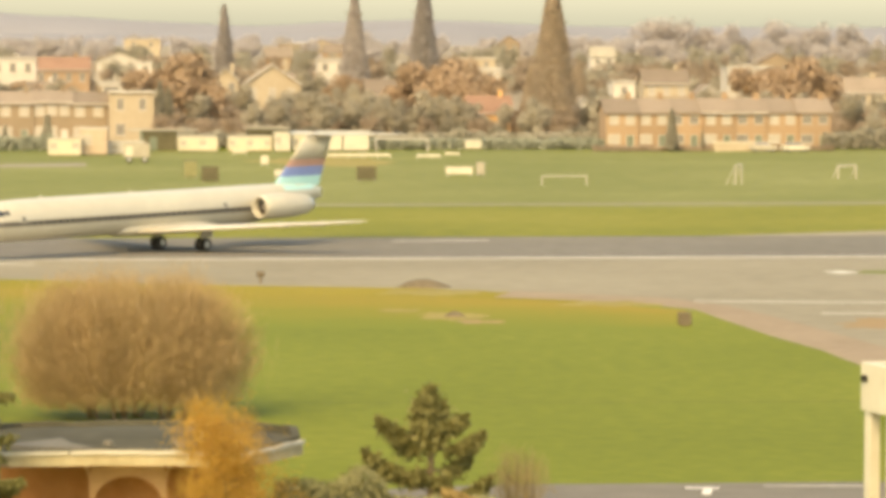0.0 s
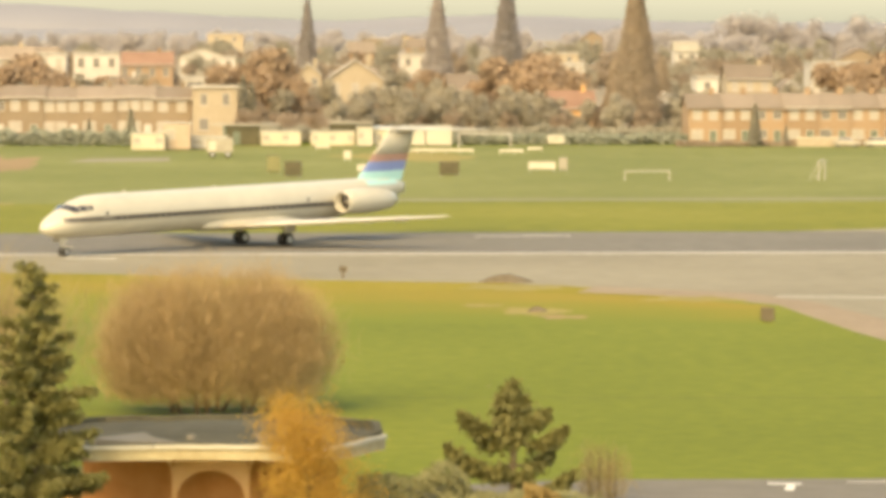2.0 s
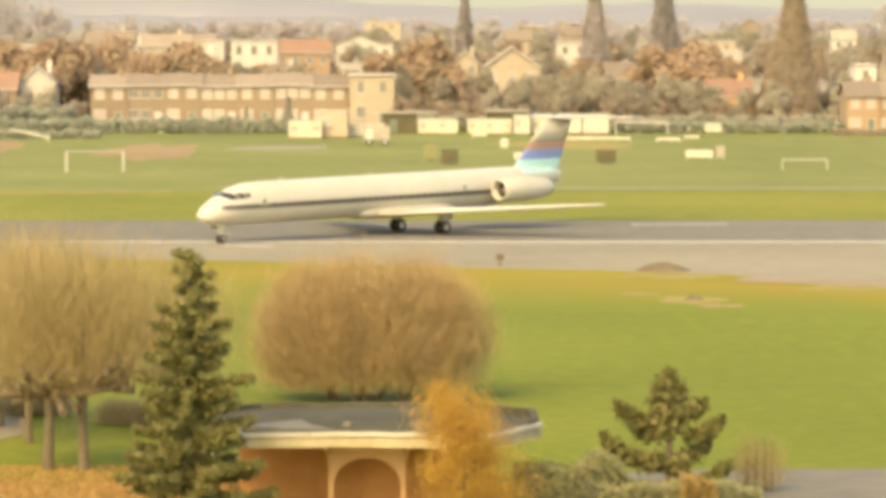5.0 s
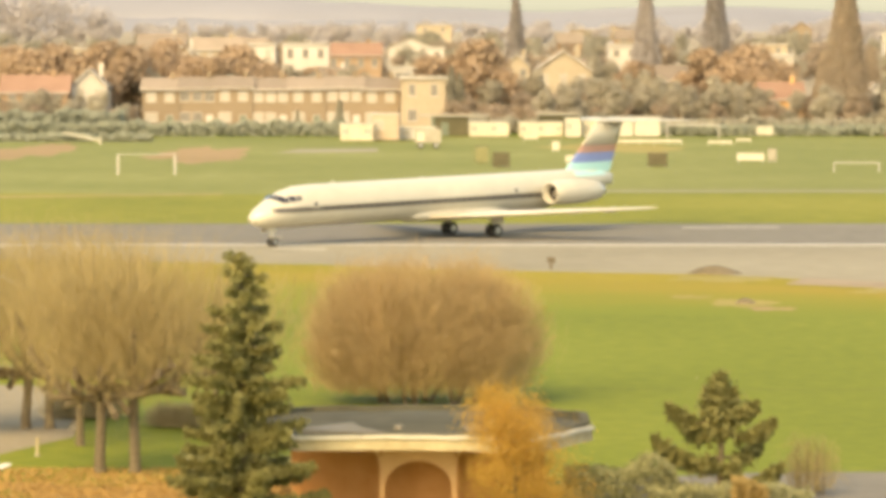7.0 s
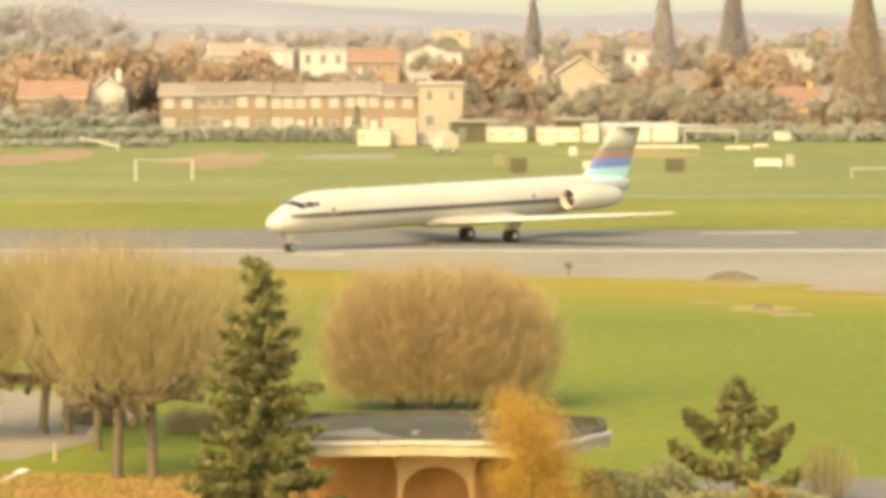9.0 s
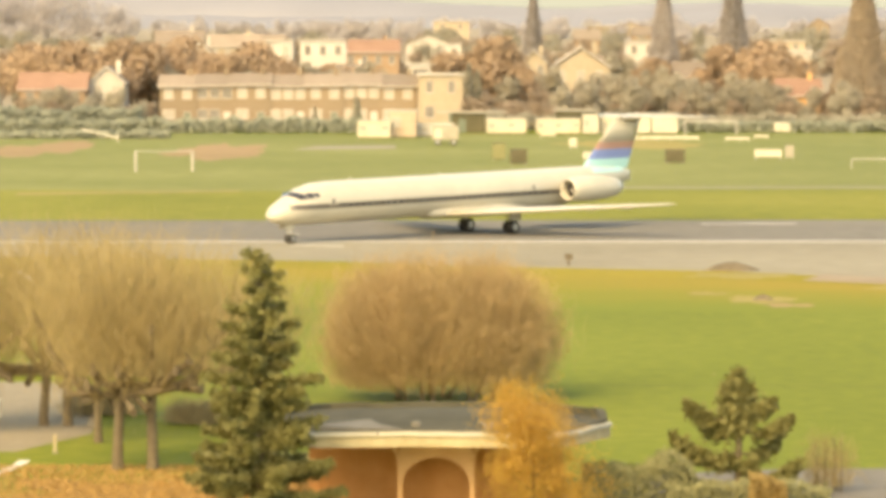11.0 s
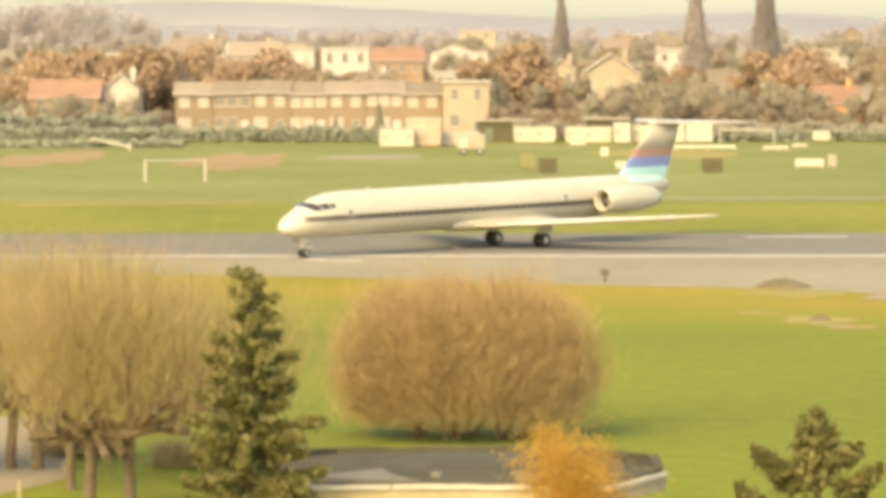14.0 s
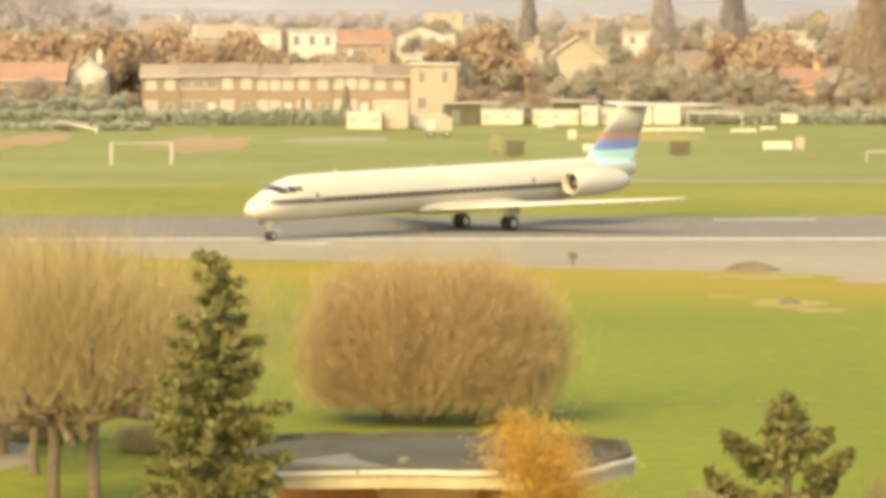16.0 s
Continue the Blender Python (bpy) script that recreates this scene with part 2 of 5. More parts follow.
AUTUMN_BARE = leafy("hazed_olive_brown_crown", (0.318, 0.280, 0.202), (0.396, 0.353, 0.258), 0.25)
# Far crowns: the pale lavender grey is haze painted into the leaf colour.
HAZED_GREY = leafy("hazed_grey_crown", (0.41, 0.37, 0.335), (0.50, 0.455, 0.415), 0.25)
POPLAR_LEAF = leafy("tan_poplar_leaves", (0.318, 0.245, 0.163), (0.404, 0.323, 0.224), 0.25)
# Far poplars: haze is painted into this grey too.
POPLAR_HAZED = leafy("hazed_grey_poplar_leaves", (0.335, 0.297, 0.258), (0.404, 0.361, 0.318), 0.25)
HEDGE_LEAF = leafy("hazed_hedge_leaves", (0.249, 0.258, 0.185), (0.318, 0.323, 0.232), 0.25)
SHRUB_LEAF = leafy("grey_green_shrub_leaves", (0.189, 0.181, 0.077), (0.275, 0.258, 0.112), 0.25)


# ---- mesh helpers ----
def part(name, bm, mat, parent=None, label="", smooth=False):
    """Links a bmesh as one mesh object, under parent where one is given."""
    me = bpy.data.meshes.new(name)
    bmesh.ops.recalc_face_normals(bm, faces=bm.faces[:])
    bm.to_mesh(me)
    bm.free()
    return mesh_part(name, me, mat, parent, label, smooth)


def mesh_part(name, me, mat, parent=None, label="", smooth=False):
    if not me.materials:
        me.materials.append(mat)
    if smooth:
        me.polygons.foreach_set("use_smooth", [True] * len(me.polygons))
    ob = new(name, me)
    ob.parent = parent
    if label:
        ob["label"] = label
    return ob


def thing(name, m, label, category, group=""):
    ob = new(name)
    ob.empty_display_size = 0.3
    ob.matrix_basis = m
    return tagged(ob, label, category, group)


def slab(bm, x0, x1, y0, y1, z0, z1, bevel=0.0):
    """A block between two corners, with rounded edges where bevel is given."""
    r = bmesh.ops.create_cube(bm, size=1)
    for v in r["verts"]:
        v.co = Vector(((x0 + x1) / 2 + v.co.x * (x1 - x0), (y0 + y1) / 2 + v.co.y * (y1 - y0), (z0 + z1) / 2 + v.co.z * (z1 - z0)))
    if bevel:
        es = list({e for v in r["verts"] for e in v.link_edges})
        bmesh.ops.bevel(bm, geom=es, offset=bevel, segments=2, affect="EDGES", profile=0.5)
    return bm


def block(x0, x1, y0, y1, z0, z1, bevel=0.0):
    return slab(bmesh.new(), x0, x1, y0, y1, z0, z1, bevel)


def loft(bm, rings, caps=True):
    """Skins closed rings of equal point counts."""
    vs = [[bm.verts.new(p) for p in ring] for ring in rings]
    k = len(vs[0])
    for a, b in zip(vs, vs[1:]):
        for i in range(k):
            bm.faces.new((a[i], a[(i + 1) % k], b[(i + 1) % k], b[i]))
    if caps:
        bm.faces.new(vs[0][::-1])
        bm.faces.new(vs[-1])
    return bm


def closed_loft(bm, rings):
    """Skins rings that run round and meet their own start."""
    vs = [[bm.verts.new(p) for p in ring] for ring in rings]
    k = len(vs[0])
    for a, b in zip(vs, vs[1:] + vs[:1]):
        for i in range(k):
            bm.faces.new((a[i], a[(i + 1) % k], b[(i + 1) % k], b[i]))
    return bm


def tube(bm, pts, radii, k=8):
    """A round limb along points, with a radius at each."""
    rings = []
    for i, p in enumerate(pts):
        d = (Vector(pts[min(i + 1, len(pts) - 1)]) - Vector(pts[max(i - 1, 0)])).normalized()
        a = d.cross(Vector((0.31, 0.17, 0.93)) if abs(d.z) < 0.9 else Vector((1, 0, 0.1))).normalized()
        b = d.cross(a)
        rings.append([Vector(p) + (a * math.cos(q) + b * math.sin(q)) * radii[i] for q in (2 * math.pi * j / k for j in range(k))])
    return loft(bm, rings)


def cards(points, sizes, rng, flat=0.0, stretch=1.6, out=None, loose=0.55):
    """A mesh of many small folded leaf clumps, one at each point; where out is given they lie over one another like shingles, facing that way."""
    n = len(points)
    a = rng.normal(size=(n, 3))
    a[:, 2] *= 1 - flat
    a /= np.linalg.norm(a, axis=1)[:, None]
    b = np.cross(a, rng.normal(size=(n, 3)))
    b /= np.linalg.norm(b, axis=1)[:, None]
    c = np.cross(a, b)
    if out is not None:
        c = out / np.linalg.norm(out, axis=1)[:, None] + rng.normal(size=(n, 3)) * loose
        c /= np.linalg.norm(c, axis=1)[:, None]
        a = np.cross(c, b)
        a /= np.linalg.norm(a, axis=1)[:, None]
        b = np.cross(c, a)
    s = np.asarray(sizes).reshape(-1, 1)
    p = np.asarray(points)
    vs = np.stack([p - a * s * stretch * 0.5, p + b * s * 0.5 + c * s * 0.18, p + a * s * stretch * 0.5, p - b * s * 0.5 + c * s * 0.18], 1).reshape(-1, 3)
    q = np.arange(n) * 4
    fs = np.stack([q, q + 1, q + 2, q, q + 2, q + 3], 1).reshape(-1, 3)
    me = bpy.data.meshes.new("foliage")
    me.from_pydata(vs.tolist(), [], fs.tolist())
    return me


def strands(starts, mids, ends, width, rng):
    """A mesh of thin tapering twigs, each bent once."""
    n = len(starts)
    d = ends - starts
    s = np.cross(d, rng.normal(size=(n, 3)))
    s /= np.linalg.norm(s, axis=1)[:, None]
    w = np.asarray(width).reshape(-1, 1)
    vs = np.stack([starts - s * w, starts + s * w, mids - s * w * 0.7, mids + s * w * 0.7, ends], 1).reshape(-1, 3)
    q = np.arange(n) * 5
    fs = np.stack([q, q + 1, q + 3, q, q + 3, q + 2, q + 2, q + 3, q + 4], 1).reshape(-1, 3)
    me = bpy.data.meshes.new("twigs")
    me.from_pydata(vs.tolist(), [], fs.tolist())
    return me


def sheet(name, outline, z, mat, label, category):
    """A flat paved or worn area, a few millimetres over the ground."""
    bm = bmesh.new()
    bm.faces.new([bm.verts.new((x, y, z)) for x, y in outline])
    bmesh.ops.triangulate(bm, faces=bm.faces[:])
    ob = part(name, bm, mat)
    return tagged(ob, label, category, kind="structure")


# ---- ground and distance ----
def land(x, y):
    """Height of the land: flat airfield, then a slow rise under the town."""
    t = min(max((y - 660) / 900, 0), 1)
    return 8.5 * t * t * (3 - 2 * t) + (0.9 * noise.noise((x / 90, y / 90, 0)) * min(max((y - 660) / 200, 0), 1))


xs = sorted({*range(-2600, -300, 100), *range(-300, 301, 15), *range(400, 2701, 100)})
ys = sorted({-400, -200, -60, *range(0, 700, 20), *range(700, 1700, 40), 1900, 2300, 2900, 3600, 4600})
bm = bmesh.new()
grid = [[bm.verts.new((x, y, land(x, y))) for x in xs] for y in ys]
for r0, r1 in zip(grid, grid[1:]):
    for i in range(len(xs) - 1):
        bm.faces.new((r0[i], r0[i + 1], r1[i + 1], r1[i]))
for f in bm.faces:
    f.material_index = 1 if f.calc_center_median().y > 612 else 0
earth = part("ground", bm, GRASS, smooth=True)
earth.data.materials.append(SCRUB)
tagged(earth, "flat yellow-green mown airfield grass rising gently under the town", "ground", kind="structure")


def ridge(name, y, low, bumps, seed, label):
    """A far line of hills: a long rounded bank of land."""
    rings = []
    for i in range(-40, 61):
        x = i * y / 130
        h = low + sum(a * math.exp(-((x - c * y) / (w * y)) ** 2) for a, c, w in bumps) + 2.0 * noise.noise((x / 60, seed, 0)) + 1.0 * noise.noise((x / 17, seed, 4))
        rings.append([(x, y - 160, -5), (x, y - 60, h * 0.6), (x, y, h), (x, y + 120, h * 0.55), (x, y + 200, -5)])
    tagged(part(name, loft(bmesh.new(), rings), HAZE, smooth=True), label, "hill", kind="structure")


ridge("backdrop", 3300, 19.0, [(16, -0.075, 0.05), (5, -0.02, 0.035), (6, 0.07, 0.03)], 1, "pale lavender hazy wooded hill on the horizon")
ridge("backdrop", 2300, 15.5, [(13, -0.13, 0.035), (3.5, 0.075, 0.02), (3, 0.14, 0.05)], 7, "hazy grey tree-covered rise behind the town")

sheet("runway", [(-420, 317), (420, 317), (420, 348.5), (-420, 348.5)], 0.012, ASPHALT, "dark grey worn asphalt runway", "runway")
def strip(name, left, right, z, mat, label, category):
    """A paved strip between two edges of equal point counts."""
    bm = bmesh.new()
    p, q = [[bm.verts.new((x, y, z)) for x, y in e] for e in (left, right)]
    for i in range(len(p) - 1):
        bm.faces.new((p[i], p[i + 1], q[i + 1], q[i]))
    return tagged(part(name, bm, mat), label, category, kind="structure")


strip("taxiway", [(-420, 297.5), (-32, 297), (-7.5, 291.5), (0.6, 286), (20.5, 279.5), (33, 268.5), (90, 268.5), (420, 280)],
      [(-420, 317), (-32, 317), (-7.5, 317), (0.6, 317), (20.5, 317), (33, 317), (90, 317), (420, 317)], 0.006, CONCRETE, "pale tan concrete taxiway beside the runway", "taxiway")
strip("taxiway", [(33.0, 268.5), (36.6, 260), (38.0, 248), (39.2, 234), (40.5, 218), (40.0, 178), (38.5, 160)],
      [(90, 268.5), (82, 260), (77, 248), (73, 234), (70, 218), (64, 178), (62, 160)], 0.006, CONCRETE, "pale tan concrete taxiway branch towards the buildings", "taxiway")
GRAVEL = material("tan_grey_gravel", (0.205, 0.172, 0.110), (0.285, 0.242, 0.164), 0.95, fine=2.5, coarse=0.2)
VERGE = material("yellowed_verge_grass", (0.20, 0.165, 0.014), (0.275, 0.215, 0.032), 0.95, fine=0.8, coarse=0.06, bump=0.3)
def faded_verge():
    """Yellowed grass that gives way to green in uneven tufts, away from the pavement."""
    m = bpy.data.materials.new("yellowed_grass_fading_to_green")
    m.use_nodes = True
    n, l = m.node_tree.nodes, m.node_tree.links
    b, uv, co = n["Principled BSDF"], n.new("ShaderNodeUVMap"), n.new("ShaderNodeTexCoord")
    b.inputs["Roughness"].default_value, b.inputs["Specular IOR Level"].default_value = 0.95, 0.12
    sep, big, small = n.new("ShaderNodeSeparateXYZ"), n.new("ShaderNodeTexNoise"), n.new("ShaderNodeTexNoise")
    big.inputs["Scale"].default_value, small.inputs["Scale"].default_value = 0.09, 0.9
    l.new(uv.outputs[0], sep.inputs[0])
    for q in (big, small):
        q.inputs["Detail"].default_value = 5
        l.new(co.outputs["Object"], q.inputs["Vector"])
    a, c = n.new("ShaderNodeMath"), n.new("ShaderNodeMath")
    a.operation = c.operation = "MULTIPLY_ADD"
    a.inputs[1].default_value, c.inputs[1].default_value, c.inputs[2].default_value = 0.8, 0.35, -0.57
    l.new(small.outputs["Fac"], c.inputs[0])
    l.new(big.outputs["Fac"], a.inputs[0])
    l.new(c.outputs[0], a.inputs[2])
    t = n.new("ShaderNodeMath")
    l.new(a.outputs[0], t.inputs[0])
    l.new(sep.outputs["Y"], t.inputs[1])
    r = n.new("ShaderNodeValToRGB")
    e = r.color_ramp.elements
    e[0].position, e[0].color, e[1].position, e[1].color = 0.05, (0.146, 0.168, 0.020, 1), 1.0, (0.250, 0.185, 0.026, 1)
    mid = e.new(0.55)
    mid.color = (0.195, 0.180, 0.022, 1)
    l.new(t.outputs[0], r.inputs[0])
    l.new(r.outputs[0], b.inputs["Base Color"])
    return m


def faded_strip(near, far, z, mat, label):
    ob = strip("grass_verge", near, far, z, mat, label, "grass")
    uv = ob.data.uv_layers.new(name="across")
    k = len(near)
    for lp in ob.data.loops:
        uv.data[lp.index].uv = (0, 0.0 if lp.vertex_index < k else 1.0)


faded_strip([(-420, 246), (-32, 246), (-12, 246), (-2, 245), (10, 243), (20.5, 241), (28, 240), (33, 236)],
            [(-420, 291.4), (-32, 287.4), (-12, 283.4), (-2, 279.4), (10, 274.4), (20.5, 270.9), (28, 265.5), (35.2, 256.5)], 0.0015, faded_verge(), "grass turning from yellow to green away from the taxiway")
strip("grass_seam", [(4, 194.2), (18, 193.6), (60, 191.5)], [(4, 194.55), (18, 193.95), (60, 191.85)], 0.004, SEAM_GRASS, "thin dark trodden line across the grass", "grass")
strip("grass_verge", [(-420, 291), (-32, 287), (-12, 283), (-2, 279), (10, 274), (20.5, 270.5), (32.5, 261)],
      [(-420, 297.5), (-32, 297), (-12, 292.5), (-2, 287.8), (10, 283), (20.5, 279.5), (33, 268.5)], 0.003, VERGE, "yellowed grass verge along the taxiway", "grass")
strip("earth_verge", [(24, 270), (32.0, 264.5), (35.9, 257), (36.5, 246), (37.3, 234), (38.4, 224), (38.8, 212), (38.6, 180)],
      [(26, 276), (35.5, 268.3), (38.6, 260), (40.2, 248), (41.4, 236), (42.4, 225), (42.8, 212), (41.6, 180)], 0.010, PINK_EARTH, "pinkish worn earth along the taxiway bend", "earth")
sheet("road", [(6.0, 132), (120, 130), (120, 157.5), (14, 158.6), (6.0, 156)], 0.008, ASPHALT, "grey asphalt service road beside the grass", "road")
sheet("road", [(-60, 162), (-17.5, 165), (-15.0, 172), (-15.6, 184), (-19, 196), (-60, 200)], 0.008, GRAVEL, "tan-grey gravel car park behind bare trees", "road")
sheet("gravel_path", [(-19.54, 527), (-6.22, 531), (-6.39, 545), (-17.05, 541)], 0.010, CONCRETE, "pale gravel path by the low buildings", "path")
r = np.random.default_rng(77)
edge = [(-130 + 13 * i, 407.5 + 1.6 * r.normal()) for i in range(21)]
sheet("rough_grass", [(-420, 350), (420, 350)] + [(420, 407), *[(x, y - 0.1) for x, y in edge[::-1]], (-420, 407)], 0.004, OLIVE_GRASS, "yellowish rough grass beyond the runway", "grass")
sheet("sports_field", edge + [(150, 597), (-130, 597)], 0.005, PITCH_GRASS, "pale grass of the sports pitches with haze in its colour", "grass")
sheet("dirt_strip", [(-14, 409), (18.19, 411), (120, 413), (120, 416.5), (18.32, 414.5), (-14, 411)], 0.010, CONCRETE, "thin pale track across the far grass", "track")
sheet("dirt_strip", [(-42.13, 398), (-20.34, 405), (-20.34, 407), (-42.13, 401)], 0.010, DIRT, "thin worn track across the far grass", "track")
sheet("taxiway_exit", [(49.04, 348.5), (80, 348.5), (140, 372), (140, 386), (78, 362)], 0.006, CONCRETE, "pale concrete exit on the far side of the runway", "taxiway")
sheet("grass_island", [(53.0, 294.6), (54.0, 297.0), (71, 301), (95, 300), (95, 291), (61, 292.0)], 0.020, GRASS, "small green island between the taxiways", "grass")


def line(x0, y0, x1, y1, w, label="faded white painted taxiway line"):
    d = Vector((x1 - x0, y1 - y0)).normalized()
    nx, ny = -d.y * w / 2, d.x * w / 2
    sheet("painted_line", [(x0 - nx, y0 - ny), (x1 - nx, y1 - ny), (x1 + nx, y1 + ny), (x0 + nx, y0 + ny)], 0.020, PAINT_LINE, label, "marking")


line(-420, 316.4, 420, 316.0, 1.05, "long white runway edge line")
line(-11.69, 311.6, -7.65, 310.4, 0.85, "short white runway marking")
line(21.78, 342.0, 30.00, 342.6, 0.7, "short white marking on the far side of the runway")
line(36.87, 265.0, 58.92, 261.0, 0.55)
line(43.33, 252.8, 57.11, 252.0, 0.5)
line(51.36, 295.4, 52.94, 296.2, 2.2, "white border of the grass island")
line(21.51, 156.8, 22.83, 156.6, 0.45, "white marking on the service road")
line(22.03, 154.5, 22.40, 156.6, 0.35, "white marking on the service road")
line(24.69, 157.2, 28.86, 157.0, 0.22, "thin white edge line of the service road")
line(-29.6, 280.6, -26.4, 265.5, 0.55, "diagonal white line on the grass")
line(-17.45, 155.5, -16.75, 161.6, 0.42, "white parking bay line")


def mound(name, x, y, w, d, h, mat, label, seed):
    bm = bmesh.new()
    k, rings = 22, []
    for f, g in ((1, 0), (0.82, 0.25), (0.55, 0.68), (0.28, 0.92), (0.05, 1.0)):
        rings.append([(w * f * math.cos(a) * (1 + 0.22 * noise.noise((math.cos(a) * 2, math.sin(a) * 2, seed))), d * f * math.sin(a), g * h * (1 + 0.3 * noise.noise((a, f * 3, seed))) - 0.02) for a in (2 * math.pi * i / k for i in range(k))])
    ob = part(name, loft(bm, rings), mat, smooth=True)
    ob.location = (x, y, 0)
    return tagged(ob, label, "mound")


mound("earth_mound", 20.18, 281, 2.0, 1.2, 0.55, EARTH, "low brown earth mound at the taxiway edge", 1)


def ragged(x, y, w, d, seed, mat, label):
    """A worn patch with an uneven edge."""
    o = []
    for i in range(60):
        t = 2 * math.pi * i / 60
        f = 1 + 0.55 * noise.noise((math.cos(t) * 1.7, math.sin(t) * 1.7, seed)) + 0.35 * noise.noise((math.cos(t) * 6, math.sin(t) * 6, seed))
        o.append((x + w * f * math.cos(t), y + d * f * math.sin(t)))
    bm = bmesh.new()
    c = bm.verts.new((x, y, 0.012))
    vs = [bm.verts.new((px, py, 0.012)) for px, py in o]
    for i in range(60):
        bm.faces.new((c, vs[i], vs[(i + 1) % 60]))
    tagged(part("bare_patch", bm, mat), label, "earth", kind="structure")


ragged(-28.98, 522.0, 6.0, 26.0, 21, CLAY, "worn reddish sports court beside the goal")
ragged(-53.09, 530.0, 6.5, 24.0, 23, CLAY, "worn reddish strip beside the pitch")
ragged(26.85, 545.0, 9.0, 20.0, 26, DRY_GRASS, "worn brownish grass before the cabins")
ragged(16.91, 257.5, 1.3, 1.4, 2, DRY_GRASS, "pale dry patch in the grass")
ragged(19.75, 252.0, 2.2, 3.2, 5, DRY_GRASS, "worn brownish patch in the grass")
ragged(21.08, 247.0, 1.3, 1.6, 9, DIRT, "bare earth patch in the grass")
ragged(20.28, 275.5, 3.2, 3.0, 12, DRY_GRASS, "worn brownish grass beside the mound")
ragged(46.5, 243.5, 3.2, 5.0, 41, CLAY, "reddish worn patch beside the taxiway")
ragged(31.33, 263.0, 3.0, 2.4, 17, DRY_GRASS, "worn grass at the taxiway corner")
mound("scrub_tuft", 19.99, 252, 0.75, 0.5, 0.35, EARTH, "brown tuft of dead scrub on bare earth", 5)


# ---- airliner ----
STATIONS = ((0.0, 0.05, 2.38, 2.50), (0.22, 0.50, 2.05, 2.90), (0.8, 0.95, 1.82, 3.32), (1.6, 1.25, 1.70, 3.72), (2.5, 1.46, 1.63, 4.18), (3.4, 1.58, 1.60, 4.56),
            (4.6, 1.65, 1.60, 4.84), (6.2, 1.67, 1.60, 4.92), (14.0, 1.67, 1.60, 4.92), (22.0, 1.67, 1.60, 4.92), (30.0, 1.67, 1.62, 4.92), (33.0, 1.58, 1.82, 4.92),
            (35.5, 1.36, 2.25, 4.92), (38.0, 0.95, 2.85, 4.86), (40.0, 0.50, 3.28, 4.74), (41.0, 0.20, 3.48, 4.52), (41.4, 0.10, 3.55, 4.40))


def hull(x):
    """Half width, belly and crown of the fuselage at a distance from the nose."""
    for a, b in zip(STATIONS, STATIONS[1:]):
        if a[0] <= x <= b[0]:
            f = (x - a[0]) / (b[0] - a[0])
            return [a[i] + (b[i] - a[i]) * f for i in (1, 2, 3)]
    return STATIONS[-1][1:]


def hull_side(x, z):
    w, lo, hi = hull(x)
    q = (z - (lo + hi) / 2) / ((hi - lo) / 2)
    return w * math.sqrt(max(1 - q * q, 0.0))


def hull_band(side, x0, x1, z0, z1, steps, gap=0.012):
    """A thin strip that lies on the fuselage skin."""
    bm = bmesh.new()
    rows = []
    for i in range(steps + 1):
        x = x0 + (x1 - x0) * i / steps
        rows.append([bm.verts.new((x, side * (hull_side(x, z0 + (z1 - z0) * j / 3) + gap), z0 + (z1 - z0) * j / 3)) for j in range(4)])
    for a, b in zip(rows, rows[1:]):
        for j in range(3):
            bm.faces.new((a[j], a[j + 1], b[j + 1], b[j]))
    return bm


def foil(x, y, z, chord, thick, upright=False):
    """An aerofoil ring, lying flat or upright."""
    outline = ((0, 0), (0.03, 0.35), (0.12, 0.75), (0.32, 1.0), (0.6, 0.78), (0.85, 0.32), (1, 0.03), (0.85, -0.2), (0.6, -0.45), (0.32, -0.6), (0.12, -0.5), (0.03, -0.28))
    if upright:
        return [(x + a * chord, y + (b if b > 0 else b * 1.6) * thick / 2, z) for a, b in outline]
    return [(x + a * chord, y, z + b * thick / 2) for a, b in outline]


def wheel(parent, x, y, z, r, w):
    ty = bmesh.new()
    prof = ((r * 0.55, -w / 2), (r * 0.88, -w / 2), (r, -w * 0.28), (r, w * 0.28), (r * 0.88, w / 2), (r * 0.55, w / 2))
    k = 20
    rings = [[(x + pr * math.cos(2 * math.pi * i / k), y + py, z + pr * math.sin(2 * math.pi * i / k)) for pr, py in prof] for i in range(k)]
    vs = [[ty.verts.new(p) for p in ring] for ring in rings]
    for i in range(k):
        a, b = vs[i], vs[(i + 1) % k]
        for j in range(len(prof) - 1):
            ty.faces.new((a[j], a[j + 1], b[j + 1], b[j]))
    hub = part("wheel", tube(bmesh.new(), [(x, y - w * 0.4, z), (x, y + w * 0.4, z)], [r * 0.58, r * 0.58], 16), BARE_METAL, parent, "dull metal wheel")
    part("tyre", ty, RUBBER, hub, "black rubber tyre", smooth=True)


